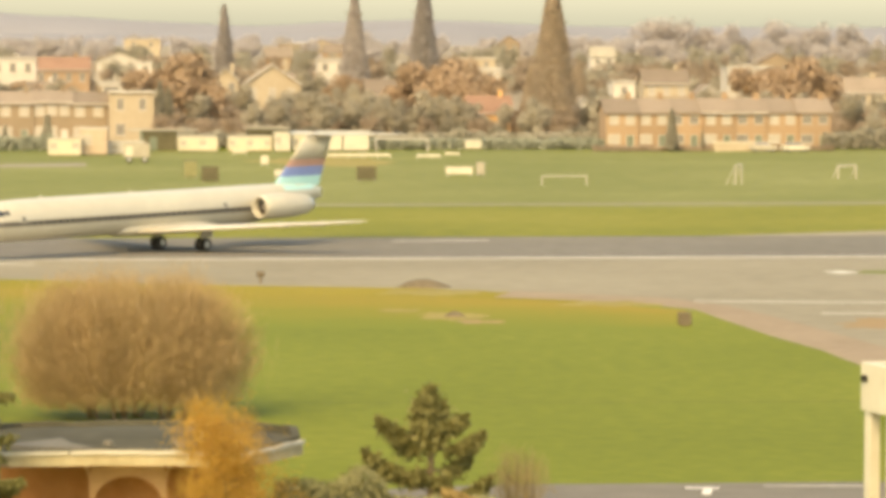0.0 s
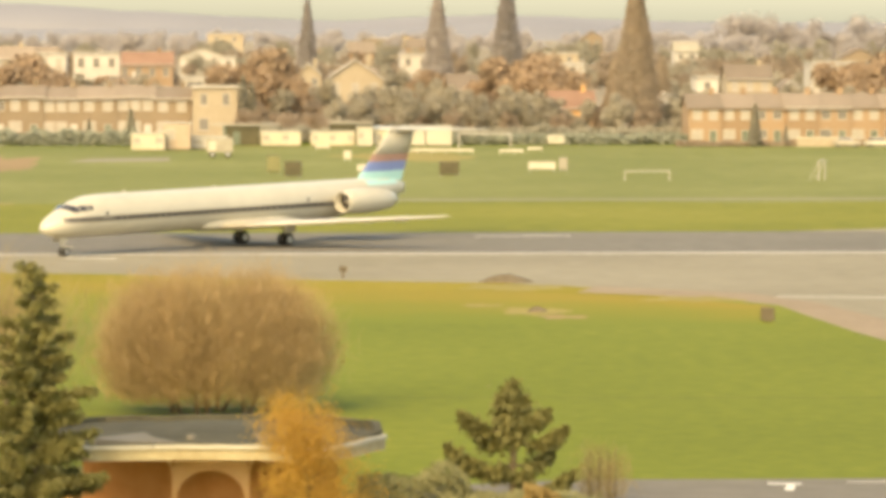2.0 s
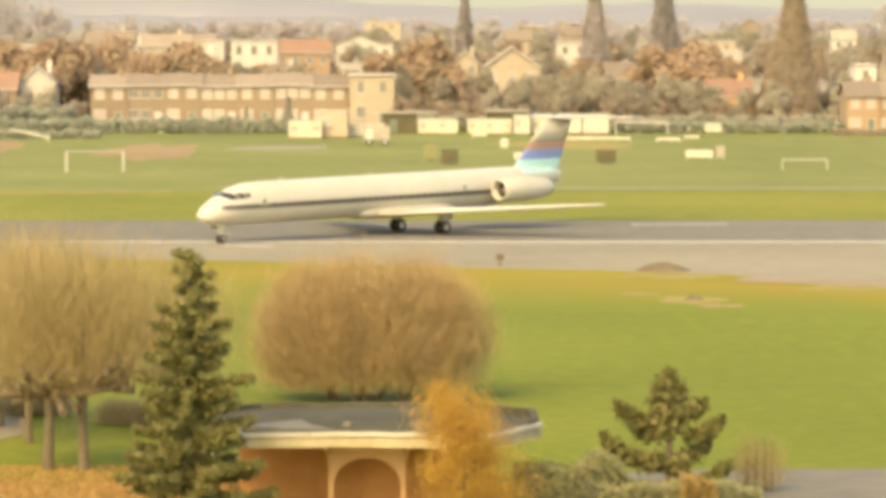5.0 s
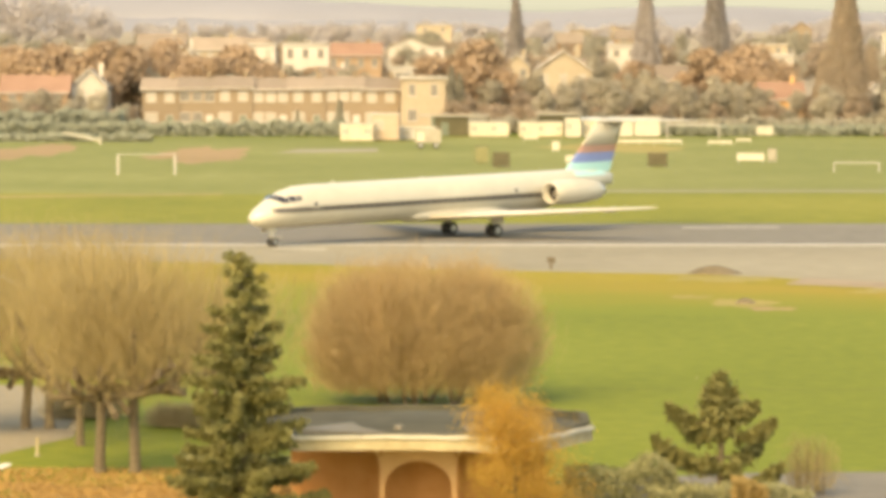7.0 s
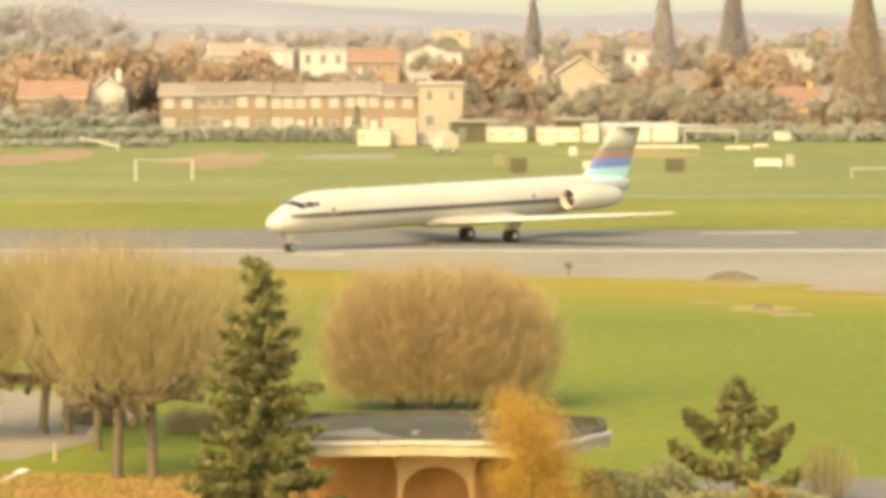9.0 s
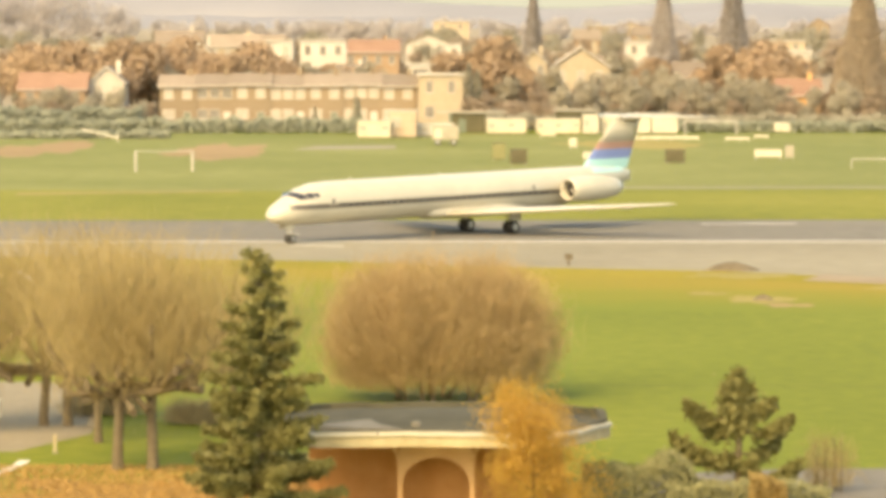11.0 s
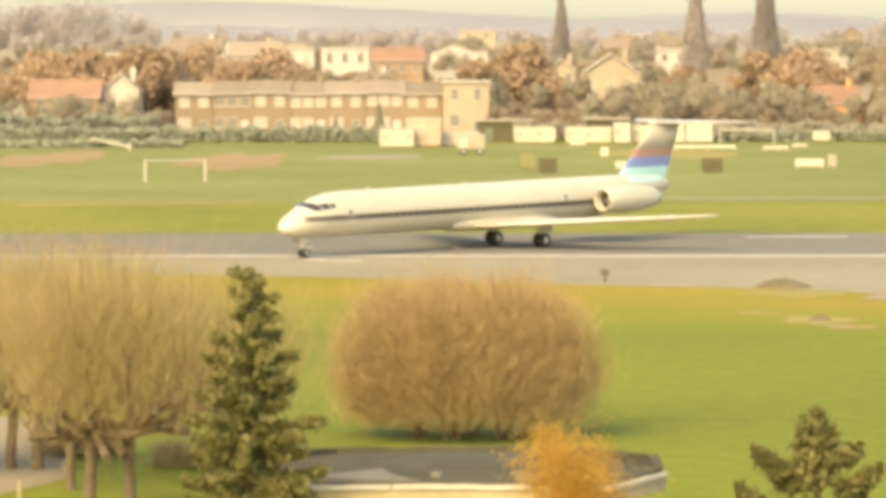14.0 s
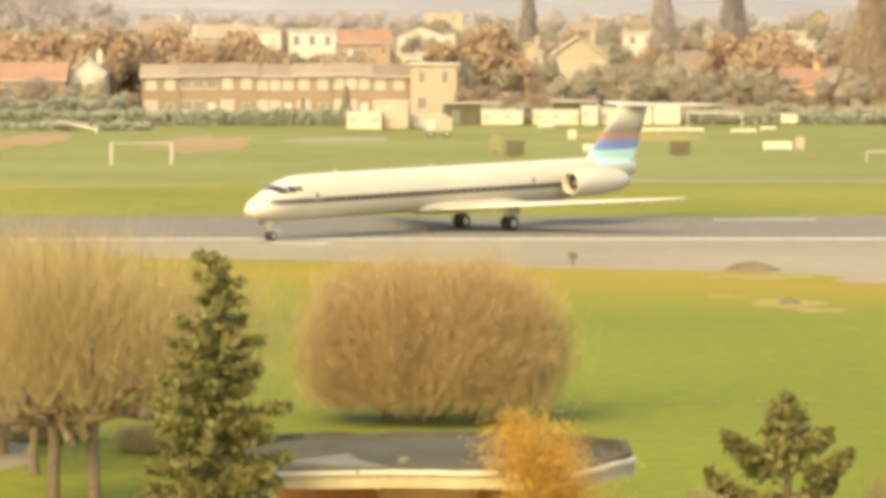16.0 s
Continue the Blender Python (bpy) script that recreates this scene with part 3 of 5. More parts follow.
def airliner(m):
    p = thing("airliner", m, "white twin-engined T-tail jet airliner with dark cheat line on the taxiway", "airliner")
    k = 32
    rings = []
    for x, w, lo, hi in STATIONS:
        rings.append([(x, w * math.cos(a), (lo + hi) / 2 + (hi - lo) / 2 * math.sin(a)) for a in (2 * math.pi * i / k for i in range(k))])
    body = part("fuselage", loft(bmesh.new(), rings), WHITE_SKIN, p, "glossy white fuselage", smooth=True)
    for s in (-1, 1):
        part("cheat_line", hull_band(s, 1.4, 31.4, 2.90, 3.28, 60), STRIPE, body, "dark grey stripe along the windows")
        part("tail_stripe", hull_band(s, 35.9, 40.4, 4.36, 4.80, 16), CYAN, body, "turquoise band under the fin")
        for i in range(34):
            x = 6.4 + i * 0.70
            part("cabin_window", hull_band(s, x, x + 0.24, 2.95, 3.24, 1, 0.018), COCKPIT, body)
        for x, z0, z1 in ((5.0, 1.95, 3.8), (27.6, 2.3, 3.9)):
            door = part("door", hull_band(s, x, x + 0.85, z0, z1, 3, 0.018), WHITE_SKIN, body, "white cabin door")
            part("door_window", hull_band(s, x + 0.3, x + 0.55, z1 - 0.5, z1 - 0.2, 1, 0.024), COCKPIT, door)
        for x0, x1, z0, z1 in ((2.30, 2.95, 3.66, 4.06), (3.02, 3.62, 3.72, 4.16), (3.70, 4.15, 3.80, 4.14)):
            part("cockpit_window", hull_band(s, x0, x1, z0, z1, 3, 0.014), COCKPIT, body, "dark cockpit side window")
    wind = bmesh.new()
    for s in (-1, 1):
        a = [(1.98, s * 0.06, 3.92), (2.22, s * 0.98, 3.70), (2.66, s * 1.00, 4.08), (2.46, s * 0.08, 4.20)]
        vs = [wind.verts.new((x - 0.02, y, z + 0.06)) for x, y, z in a]
        wind.faces.new(vs if s > 0 else vs[::-1])
    part("windscreen", wind, COCKPIT, body, "dark cockpit windscreen")
    part("antenna", loft(bmesh.new(), [foil(8.5, 0, 4.88, 0.40, 0.06, True), foil(8.75, 0, 5.12, 0.18, 0.04, True)]), WHITE_SKIN, body)
    part("antenna", loft(bmesh.new(), [foil(18.5, 0, 4.88, 0.36, 0.06, True), foil(18.7, 0, 5.08, 0.16, 0.04, True)]), WHITE_SKIN, body)
    part("wing_fairing", loft(bmesh.new(), [[(x, w * math.cos(a), 1.95 + h * math.sin(a)) for a in (2 * math.pi * i / 16 for i in range(16))] for x, w, h in ((15.6, 0.3, 0.15), (17.0, 1.35, 0.52), (20, 1.85, 0.60), (25, 1.85, 0.60), (27.4, 1.2, 0.45), (29.0, 0.3, 0.12))]), WHITE_SKIN, body, smooth=True)
    for s in (-1, 1):
        wing = part("wing", loft(bmesh.new(), [foil(17.6, s * 0.9, 1.75, 8.0, 0.95), foil(20.4, s * 5.0, 1.98, 5.3, 0.62), foil(24.8, s * 12.0, 2.36, 3.1, 0.36), foil(27.5, s * 16.25, 2.60, 1.75, 0.2), foil(28.0, s * 16.43, 2.62, 1.1, 0.08)]), GREY_SKIN, p, "pale grey swept wing", smooth=True)
        for y, x in ((3.6, 24.6), (6.6, 25.4), (9.8, 26.2), (13.0, 27.0)):
            part("flap_fairing", loft(bmesh.new(), [[(x + dx, s * y + r * math.cos(a), 1.66 + y * 0.055 + 1.3 * r * math.sin(a)) for a in (2 * math.pi * i / 10 for i in range(10))] for dx, r in ((-1.2, 0.03), (-0.6, 0.14), (0.4, 0.16), (1.1, 0.03))]), GREY_SKIN, wing, smooth=True)
        part("flap", loft(bmesh.new(), [foil(24.6, s * 2.0, 1.66, 1.5, 0.16), foil(26.5, s * 10.5, 2.18, 0.95, 0.10)]), GREY_SKIN, wing, "slightly lowered trailing flap")
        # engine on the rear fuselage
        ex, ey, ez = 30.9, s * 2.75, 3.25
        prof = ((0.75, 0.70), (0.25, 0.72), (0.02, 0.78), (0.0, 0.84), (0.12, 0.92), (0.9, 1.02), (2.4, 1.05), (4.2, 0.96), (5.5, 0.78), (5.9, 0.66), (5.6, 0.60))
        nac = part("engine", loft(bmesh.new(), [[(ex + a, ey + r * math.cos(q), ez + r * math.sin(q)) for q in (2 * math.pi * i / 28 for i in range(28))] for a, r in prof], caps=False), WHITE_SKIN, p, "white rear-mounted jet engine", smooth=True)
        part("intake", tube(bmesh.new(), [(ex + 0.7, ey, ez), (ex + 0.8, ey, ez)], [0.72, 0.72], 24), DARK, nac, "dark fan intake")
        part("spinner", tube(bmesh.new(), [(ex + 0.28, ey, ez), (ex + 0.5, ey, ez), (ex + 0.72, ey, ez)], [0.02, 0.16, 0.24], 14), BARE_METAL, nac, "dull metal spinner")
        part("exhaust", tube(bmesh.new(), [(ex + 5.4, ey, ez), (ex + 6.3, ey, ez)], [0.58, 0.46], 20), BARE_METAL, nac, "dull metal exhaust pipe")
        part("pylon", block(ex + 1.0, ex + 4.9, min(s * 1.2, s * 2.0), max(s * 1.2, s * 2.0), ez - 0.16, ez + 0.20, 0.06), WHITE_SKIN, nac)
        # main gear
        gx, gy = 24.4, s * 2.54
        leg = part("main_gear", tube(bmesh.new(), [(gx - 0.15, gy, 2.1), (gx, gy, 1.3), (gx, gy, 0.52)], [0.15, 0.15, 0.11], 12), BARE_METAL, p, "main landing gear leg")
        part("brace", tube(bmesh.new(), [(gx - 0.1, gy - s * 1.0, 1.8), (gx, gy, 0.95)], [0.06, 0.06], 8), BARE_METAL, leg)
        part("axle", tube(bmesh.new(), [(gx, gy - 0.45, 0.52), (gx, gy + 0.45, 0.52)], [0.08, 0.08], 8), BARE_METAL, leg)
        part("gear_door", block(gx - 0.7, gx + 0.6, gy + s * 0.52, gy + s * 0.56, 1.1, 1.95, 0.015), WHITE_SKIN, leg)
        for o in (-0.32, 0.32):
            wheel(leg, gx, gy + o, 0.52, 0.52, 0.40)
        # tailplane
        part("tailplane", loft(bmesh.new(), [foil(40.0, s * 0.05, 8.86, 4.0, 0.42), foil(42.2, s * 3.2, 8.86, 2.9, 0.28), foil(44.0, s * 6.0, 8.86, 1.9, 0.16), foil(44.4, s * 6.12, 8.86, 1.3, 0.06)]), WHITE_SKIN, p, "white tailplane on top of the fin", smooth=True)
    nose = part("nose_gear", tube(bmesh.new(), [(2.35, 0, 1.75), (2.3, 0, 1.0), (2.3, 0, 0.61)], [0.11, 0.10, 0.08], 12), BARE_METAL, p, "nose landing gear leg")
    part("landing_light", tube(bmesh.new(), [(2.12, 0, 1.22), (2.22, 0, 1.22)], [0.16, 0.14], 14), WHITE_PAINT, nose, "white nose gear lamp")
    part("gear_door", block(1.5, 2.3, -0.42, -0.38, 1.36, 1.70, 0.012), WHITE_SKIN, nose)
    part("gear_door", block(1.5, 2.3, 0.38, 0.42, 1.36, 1.70, 0.012), WHITE_SKIN, nose)
    part("spray_deflector", block(2.2, 2.9, -0.45, 0.45, 0.92, 0.98, 0.02), WHITE_PAINT, nose, "pale spray deflector")
    for o in (-0.22, 0.22):
        wheel(nose, 2.3, o, 0.61, 0.34, 0.22)

    def fin_ring(z):
        f = (z - 4.6) / 4.1
        lead = 35.4 + 4.1 * f
        return foil(lead, 0, z, 41.15 + 1.75 * f - lead, 0.46 - 0.14 * f, True)
    fin = part("fin", loft(bmesh.new(), [fin_ring(6.85), fin_ring(7.8), fin_ring(8.80)]), WHITE_SKIN, p, "white upper tail fin", smooth=True)
    part("fin_band", loft(bmesh.new(), [fin_ring(6.25), fin_ring(6.85)], caps=False), MAROON, fin, "red-brown tail band")
    part("fin_band", loft(bmesh.new(), [fin_ring(5.45), fin_ring(6.25)], caps=False), BLUE, fin, "blue tail band")
    part("fin_band", loft(bmesh.new(), [fin_ring(4.6), fin_ring(5.45)], caps=False), CYAN, fin, "turquoise tail band")
    part("fin_fairing", loft(bmesh.new(), [[(x, r * math.cos(a), 8.84 + 0.75 * r * math.sin(a)) for a in (2 * math.pi * i / 12 for i in range(12))] for x, r in ((39.3, 0.05), (39.8, 0.24), (41.8, 0.28), (43.6, 0.15), (44.3, 0.03))]), WHITE_SKIN, fin, smooth=True)
    part("tail_cone_edge", loft(bmesh.new(), [foil(40.6, 0, 3.55, 0.95, 0.14, True), foil(40.6, 0, 4.35, 0.95, 0.14, True)]), WHITE_SKIN, body)
    return p


PLANE_TURN, NOSE_DIP = 45.0, 0.70
airliner(pose(3.75, 330.0, 0.012, 0, 0, PLANE_TURN) @ pose(0, 0, 0, 0, -NOSE_DIP, 0) @ pose(-24.4, 0, 0))


# ---- houses ----
def window(parent, x, z, w, h, y, pane=PANE, frame_mat=TRIM_PAINT, bars=1):
    """A framed window with a sill on a wall that faces -y."""
    t = 0.09
    rings = []
    for sx, sz in ((-1, 0), (1, 0), (1, 1), (-1, 1)):
        ox, oz, ix, iz = x + sx * w / 2, z + sz * h, x + sx * (w / 2 - t), z + (h - t if sz else t)
        rings.append([(ox, y - 0.07, oz), (ix, y - 0.07, iz), (ix, y + 0.06, iz), (ox, y + 0.06, oz)])
    fr = part("window", closed_loft(bmesh.new(), rings), frame_mat, parent, "white framed window")
    for i in range(bars):
        bx = x - w / 2 + w * (i + 1) / (bars + 1)
        part("glazing_bar", block(bx - 0.03, bx + 0.03, y - 0.05, y - 0.023, z + t, z + h - t), frame_mat, fr)
    part("pane", block(x - w / 2 + t, x + w / 2 - t, y - 0.02, y + 0.02, z + t, z + h - t), pane, fr)
    part("sill", block(x - w / 2 - 0.08, x + w / 2 + 0.08, y - 0.16, y + 0.02, z - 0.09, z), TRIM_PAINT, fr)


def roof_gable(w, d, z, rise, over=0.35, ridge_x=True):
    """A pitched roof with thickness; its ridge runs along x or along y."""
    bm = bmesh.new()
    if ridge_x:
        sec = [(-over, z - rise * over / (d / 2)), (d / 2, z + rise), (d + over, z - rise * over / (d / 2))]
        rings = [[(x, y, h) for y, h in sec] + [(x, y, h - 0.22) for y, h in sec[::-1]] for x in (-over, w + over)]
    else:
        sec = [(-over, z - rise * over / (w / 2)), (w / 2, z + rise), (w + over, z - rise * over / (w / 2))]
        rings = [[(x, y, h) for x, h in sec] + [(x, y, h - 0.22) for x, h in sec[::-1]] for y in (-over, d + over)]
    return loft(bm, rings)


def walls(w, d, z, rise=0.0, ridge_x=True):
    """Outer walls as one solid block, with gable ends."""
    if rise == 0:
        return block(0, w, 0, d, -0.6, z)
    bm = bmesh.new()
    if ridge_x:
        sec = [(0, -0.6), (0, z), (d / 2, z + rise - 0.12), (d, z), (d, -0.6)]
        return loft(bm, [[(x, y, h) for y, h in sec] for x in (0, w)])
    sec = [(0, -0.6), (0, z), (w / 2, z + rise - 0.12), (w, z), (w, -0.6)]
    return loft(bm, [[(x, y, h) for x, h in sec] for y in (0, d)])


def house(name, x, y, w, d, h, wall_mat, roof_mat, label, rise=2.4, ridge_x=True, floors=2, cols=2, chimney=True, turn=0.0, group="", flat=False, pane=PANE, trim=False, door=True, win_w=1.25, z=None):
    """A house: walls, roof, windows on its front, a door and a chimney."""
    p = thing(name, pose(x, y, land(x, y) if z is None else z, 0, 0, turn), label, "house", group)
    wl = part("wall", walls(w, d, h, 0 if flat else rise, ridge_x), wall_mat, p)
    if flat:
        rf = part("roof", block(-0.25, w + 0.25, -0.3, d + 0.25, h + 0.003, h + 0.32, 0.04), roof_mat, p)
        part("parapet", block(-0.3, w + 0.3, -0.36, -0.303, h + 0.02, h + 0.36, 0.015), TRIM_PAINT, rf, "white roof edge")
    else:
        rf = part("roof", roof_gable(w, d, h, rise, 0.35, ridge_x), roof_mat, p)
        if trim and ridge_x:
            part("gutter", block(-0.3, w + 0.3, -0.50, -0.36, h - 0.36, h - 0.18, 0.02), TRIM_PAINT, rf, "white gutter board")
        if trim and not ridge_x:
            for sx in (-1, 1):
                bm = bmesh.new()
                tube(bm, [(w / 2, -0.42, h + rise - 0.1), (w / 2 + sx * (w / 2 + 0.3), -0.42, h - 0.32)], [0.15, 0.15], 6)
                part("bargeboard", bm, TRIM_PAINT, rf, "white bargeboard")
    storey = h / floors
    for f in range(floors):
        for c in range(cols):
            cx = w * (c + 0.5) / cols
            if f == 0 and door and c == cols - 1:
                dr = part("door", block(cx - 0.48, cx + 0.48, -0.06, 0.02, 0.05, 2.1, 0.01), TRIM_PAINT if cols % 2 else GREEN_PAINT, p)
                part("door_frame", slab(slab(slab(bmesh.new(), cx - 0.58, cx - 0.49, -0.08, 0.03, 0, 2.2), cx + 0.49, cx + 0.58, -0.08, 0.03, 0, 2.2), cx - 0.49, cx + 0.49, -0.08, 0.03, 2.11, 2.2), TRIM_PAINT, dr)
            else:
                ww = win_w * (1.35 if f == 0 else 1.0)
                window(p, cx, f * storey + storey * 0.32, min(ww, w / cols - 0.3), storey * 0.48, 0.0, pane, bars=1 + (f == 0))
    if chimney:
        cz = h + (0.3 if flat else rise)
        ch = part("chimney", block(w * 0.72, w * 0.72 + 0.75, d * 0.45, d * 0.45 + 0.55, cz - 1.4, cz + 0.85, 0.02), wall_mat, rf)
    return p


# terrace of two-storey tan houses
for i in range(7):
    house("terraced_house", -44.79 + i * 5.81, 640 + (i % 2) * 0.25, 5.81, 9.0, 6.4 + 0.12 * (i % 3), BRICK_TAN, TILE_BROWN, "tan brick two-storey terraced house with white windows", rise=1.6, cols=3 if i % 2 else 2, group="terrace beside the sports ground", pane=NET_CURTAIN if i != 1 else PANE, win_w=1.5, trim=True)
house("end_house", -3.83, 637, 6.94, 10.0, 7.9, RENDER_CREAM, FELT_LIGHT, "cream rendered end house with a flat white-edged roof", flat=True, cols=2, group="terrace beside the sports ground", pane=PANE, win_w=1.1, chimney=False)
# terrace of orange brick houses
for i in range(7):
    house("terraced_house", 70.23 + i * 4.85, 600 + (i % 3) * 0.3, 4.85, 9.0, 5.7, BRICK_ORANGE, TILE_BROWN, "orange brick terraced house with white windows", rise=1.9, cols=2, group="brick terrace by the grass", pane=NET_CURTAIN if i in (0, 1, 3, 5) else PANE, win_w=1.35, trim=(i in (3, 4)))
# houses of the town, some white, some brick
TOWN = (
    # bearing and width in thousandths of the distance, distance, height, wall, roof, ridge across, flat, label
    (-104.8, 655, 16.5, 5.6, "b", "r", True, False, "brick house with red tiled roof and white windows"),
    (-87.4, 660, 8.7, 6.6, "w", "b", False, False, "white house with steep brown gable"),
    (-101.6, 820, 14.8, 10.2, "w", "f", True, True, "white flat-roofed villa among autumn trees"),
    (-71.0, 850, 11.7, 11.8, "w", "b", True, False, "tall white villa with brown roof"),
    (-64.5, 830, 8.1, 9.6, "w", "b", False, False, "white gabled house with a round attic window"),
    (-57.8, 900, 12.6, 9.8, "c", "b", True, False, "cream house with long brown roof"),
    (-44.1, 780, 7.0, 13.2, "w", "f", True, True, "narrow white house with blank side wall"),
    (-35.2, 800, 11.2, 13.0, "w", "f", True, True, "white flat-roofed apartment block among trees"),
    (-26.3, 760, 7.3, 5.9, "w", "b", True, False, "low white house with brown roof"),
    (-24.3, 880, 13.4, 9.0, "b", "r", True, False, "long red brick house with tiled roof"),
    (-8.7, 790, 6.4, 8.0, "w", "f", True, True, "white box-shaped house with framed window"),
    (-1.3, 760, 6.7, 6.4, "c", "f", True, True, "cream flat-roofed extension of a house"),
    (1.1, 850, 3.4, 11.0, "w", "f", True, True, "slim white stair tower behind houses"),
    (8.2, 740, 9.2, 7.0, "b", "r", True, False, "brick house with orange-red roof"),
    (19.3, 830, 6.4, 7.6, "c", "b", False, False, "cream gabled house behind bare trees"),
    (27.1, 720, 14.0, 9.2, "c", "b", False, False, "wide gabled house with white trim"),
    (37.4, 800, 5.6, 7.0, "b", "b", True, False, "brown brick house with dark roof"),
    (45.3, 860, 7.6, 11.6, "w", "f", True, True, "white house with bright flat roof"),
    (57.5, 700, 10.9, 6.6, "c", "b", True, False, "tan house with brown roof"),
    (67.6, 760, 7.8, 6.6, "b", "b", False, False, "brown house among bare trees"),
    (79.3, 690, 7.8, 7.0, "c", "b", True, False, "cream house with white eaves"),
    (83.0, 650, 10.6, 4.6, "s", "r", True, False, "low salmon house with white eaves"),
    (85.3, 820, 5.6, 10.2, "w", "f", True, True, "white tower-like house behind trees"),
    (108.4, 660, 5.9, 5.2, "w", "b", False, False, "small white gabled house behind the poplar"),
    (119.0, 760, 5.3, 8.6, "w", "f", True, True, "white flat-roofed house behind the terrace"),
    (126.6, 780, 11.2, 8.0, "c", "b", True, False, "cream house with pale roof behind the terrace"),
    (140.5, 720, 4.2, 7.4, "w", "b", False, False, "narrow white gabled house"),
    (147.6, 690, 10.8, 11.2, "w", "f", True, True, "white modern house with a wide upper window"),
    (155.9, 800, 12.6, 9.2, "c", "f", True, True, "cream flat-roofed block among trees"),
    (165.9, 780, 8.4, 8.8, "w", "f", True, True, "white flat-roofed block with long parapet"),
    (175.4, 740, 12.6, 7.0, "c", "b", True, False, "cream house with long roof"),
)
WALLS = {"b": BRICK_ORANGE, "w": RENDER_WHITE, "c": RENDER_CREAM, "s": SALMON}
ROOFS = {"r": TILE_RED, "b": TILE_BROWN, "f": FELT_LIGHT}
for u, y, wide, h, wm, rm, along, flat, label in TOWN:
    w = wide * y / 1000
    h = h * 0.9 if y > 700 else h
    house("house", u * y / 1000, y, w, 9.0, h, WALLS[wm], ROOFS[rm], label, rise=2.6 if along else min(w * 0.45, 3.4), ridge_x=along, flat=flat, floors=3 if h > 8.5 else 2, cols=1 if "window" in label and flat else max(1, round(w / 3.2)), win_w=w * 0.62 if "window" in label and flat else 1.25, chimney=not flat and w > 5, group="houses of the town", trim=True, door=False, pane=NET_CURTAIN if int(y) % 3 == 0 else PANE)
# fill of smaller roofs higher up the slope
rng = np.random.default_rng(4)
for i in range(14):
    y = float(rng.uniform(900, 1350))
    u = float(rng.uniform(-118, 195))
    w, h = float(rng.uniform(6, 12)), float(rng.uniform(4.8, 7.5))
    flat = rng.random() < 0.3
    house("house", u * y / 1000, y, w, 8.0, h, (RENDER_WHITE, RENDER_CREAM, BRICK_ORANGE, BRICK_TAN)[int(rng.integers(4))], (TILE_RED, TILE_BROWN, FELT_LIGHT)[int(rng.integers(3))], "small distant house on the wooded slope", rise=2.4, ridge_x=rng.random() < 0.6, flat=flat, cols=2, chimney=False, group="houses on the slope", door=False)


# ---- low buildings and sports ground ----
def cabin(x, y, w, h, d, mat, label, ribs=6, bay=False):
    p = thing("site_cabin", pose(x, y, 0), label, "cabin", "cabins by the sports ground")
    body = part("body", block(0, w, 0, d, 0.15, h - 0.14, 0.03), mat, p)
    part("roof", block(-0.12, w + 0.12, -0.12, d + 0.12, h - 0.137, h, 0.03), WHITE_PAINT, p, "white cabin roof edge")
    part("plinth", block(0.1, w - 0.1, 0.1, d - 0.1, 0, 0.147), DARK_BOARD, p)
    for i in range(ribs):
        cx = w * (i + 0.5) / ribs
        if i % 2 or bay:
            part("panel", block(cx - w / ribs * 0.42, cx + w / ribs * 0.42, -0.04, -0.002, 0.35, h - 0.35, 0.01), mat, body)
        else:
            window(body, cx, h * 0.42, w / ribs * 0.7, h * 0.34, -0.01, NET_CURTAIN)
    return p


cabin(-12.13, 575, 4.7, 2.5, 3.0, CREAM_PAINT, "low cream flat-roofed clubhouse cabin", 3)
cabin(-7.58, 577, 3.8, 3.9, 4.0, PINK_RENDER, "taller pinkish cabin beside the clubhouse", 2)
cabin(-3.73, 580, 5.2, 1.9, 3.0, RENDER_WHITE, "long low white shed", 3)
cabin(6.47, 594, 5.8, 2.25, 3.0, CREAM_PAINT, "cream portable site cabin", 4)
cabin(13.77, 593.5, 6.4, 2.25, 3.0, CREAM_PAINT, "cream portable site cabin with dark end", 5)
cabin(20.51, 592, 2.3, 2.9, 2.4, WHITE_PAINT, "small tall white cabin", 2)
cabin(23.15, 594, 3.7, 2.5, 2.6, CREAM_PAINT, "cream cabin with white roof edge", 3)
cabin(27.30, 594, 3.2, 3.0, 2.6, WHITE_PAINT, "plain white cargo container on grass", 3, True)
cabin(30.70, 594, 3.75, 3.0, 2.6, WHITE_PAINT, "white cargo container with ribbed side", 4, True)
cabin(49.11, 600, 2.5, 1.5, 1.8, WHITE_PAINT, "small white hut at the edge of the trees", 2, True)

shed = thing("dark_shed", pose(1.34, 600, 0), "dark wooden shed with a pale roof edge", "shed")
part("wall", block(0, 5.0, 0, 4, 0, 2.9), DARK_BOARD, shed)
part("roof", block(-2.3, 8.2, -0.4, 4.4, 2.903, 3.12, 0.03), FELT_LIGHT, shed)
part("door", block(1.0, 2.1, -0.05, -0.003, 0.05, 2.05, 0.01), GREEN_PAINT, shed)
part("post", block(7.9, 8.05, -0.2, -0.05, 0, 2.9), DARK_BOARD, shed)
shed = thing("long_shed", pose(17.01, 606, 0), "long dark shed with pale roof behind the cabins", "shed")
part("wall", block(0, 6.0, 0, 4, 0, 3.0), DARK_BOARD, shed)
part("roof", block(-0.4, 6.4, -0.4, 4.4, 3.003, 3.25, 0.03), FELT_LIGHT, shed)


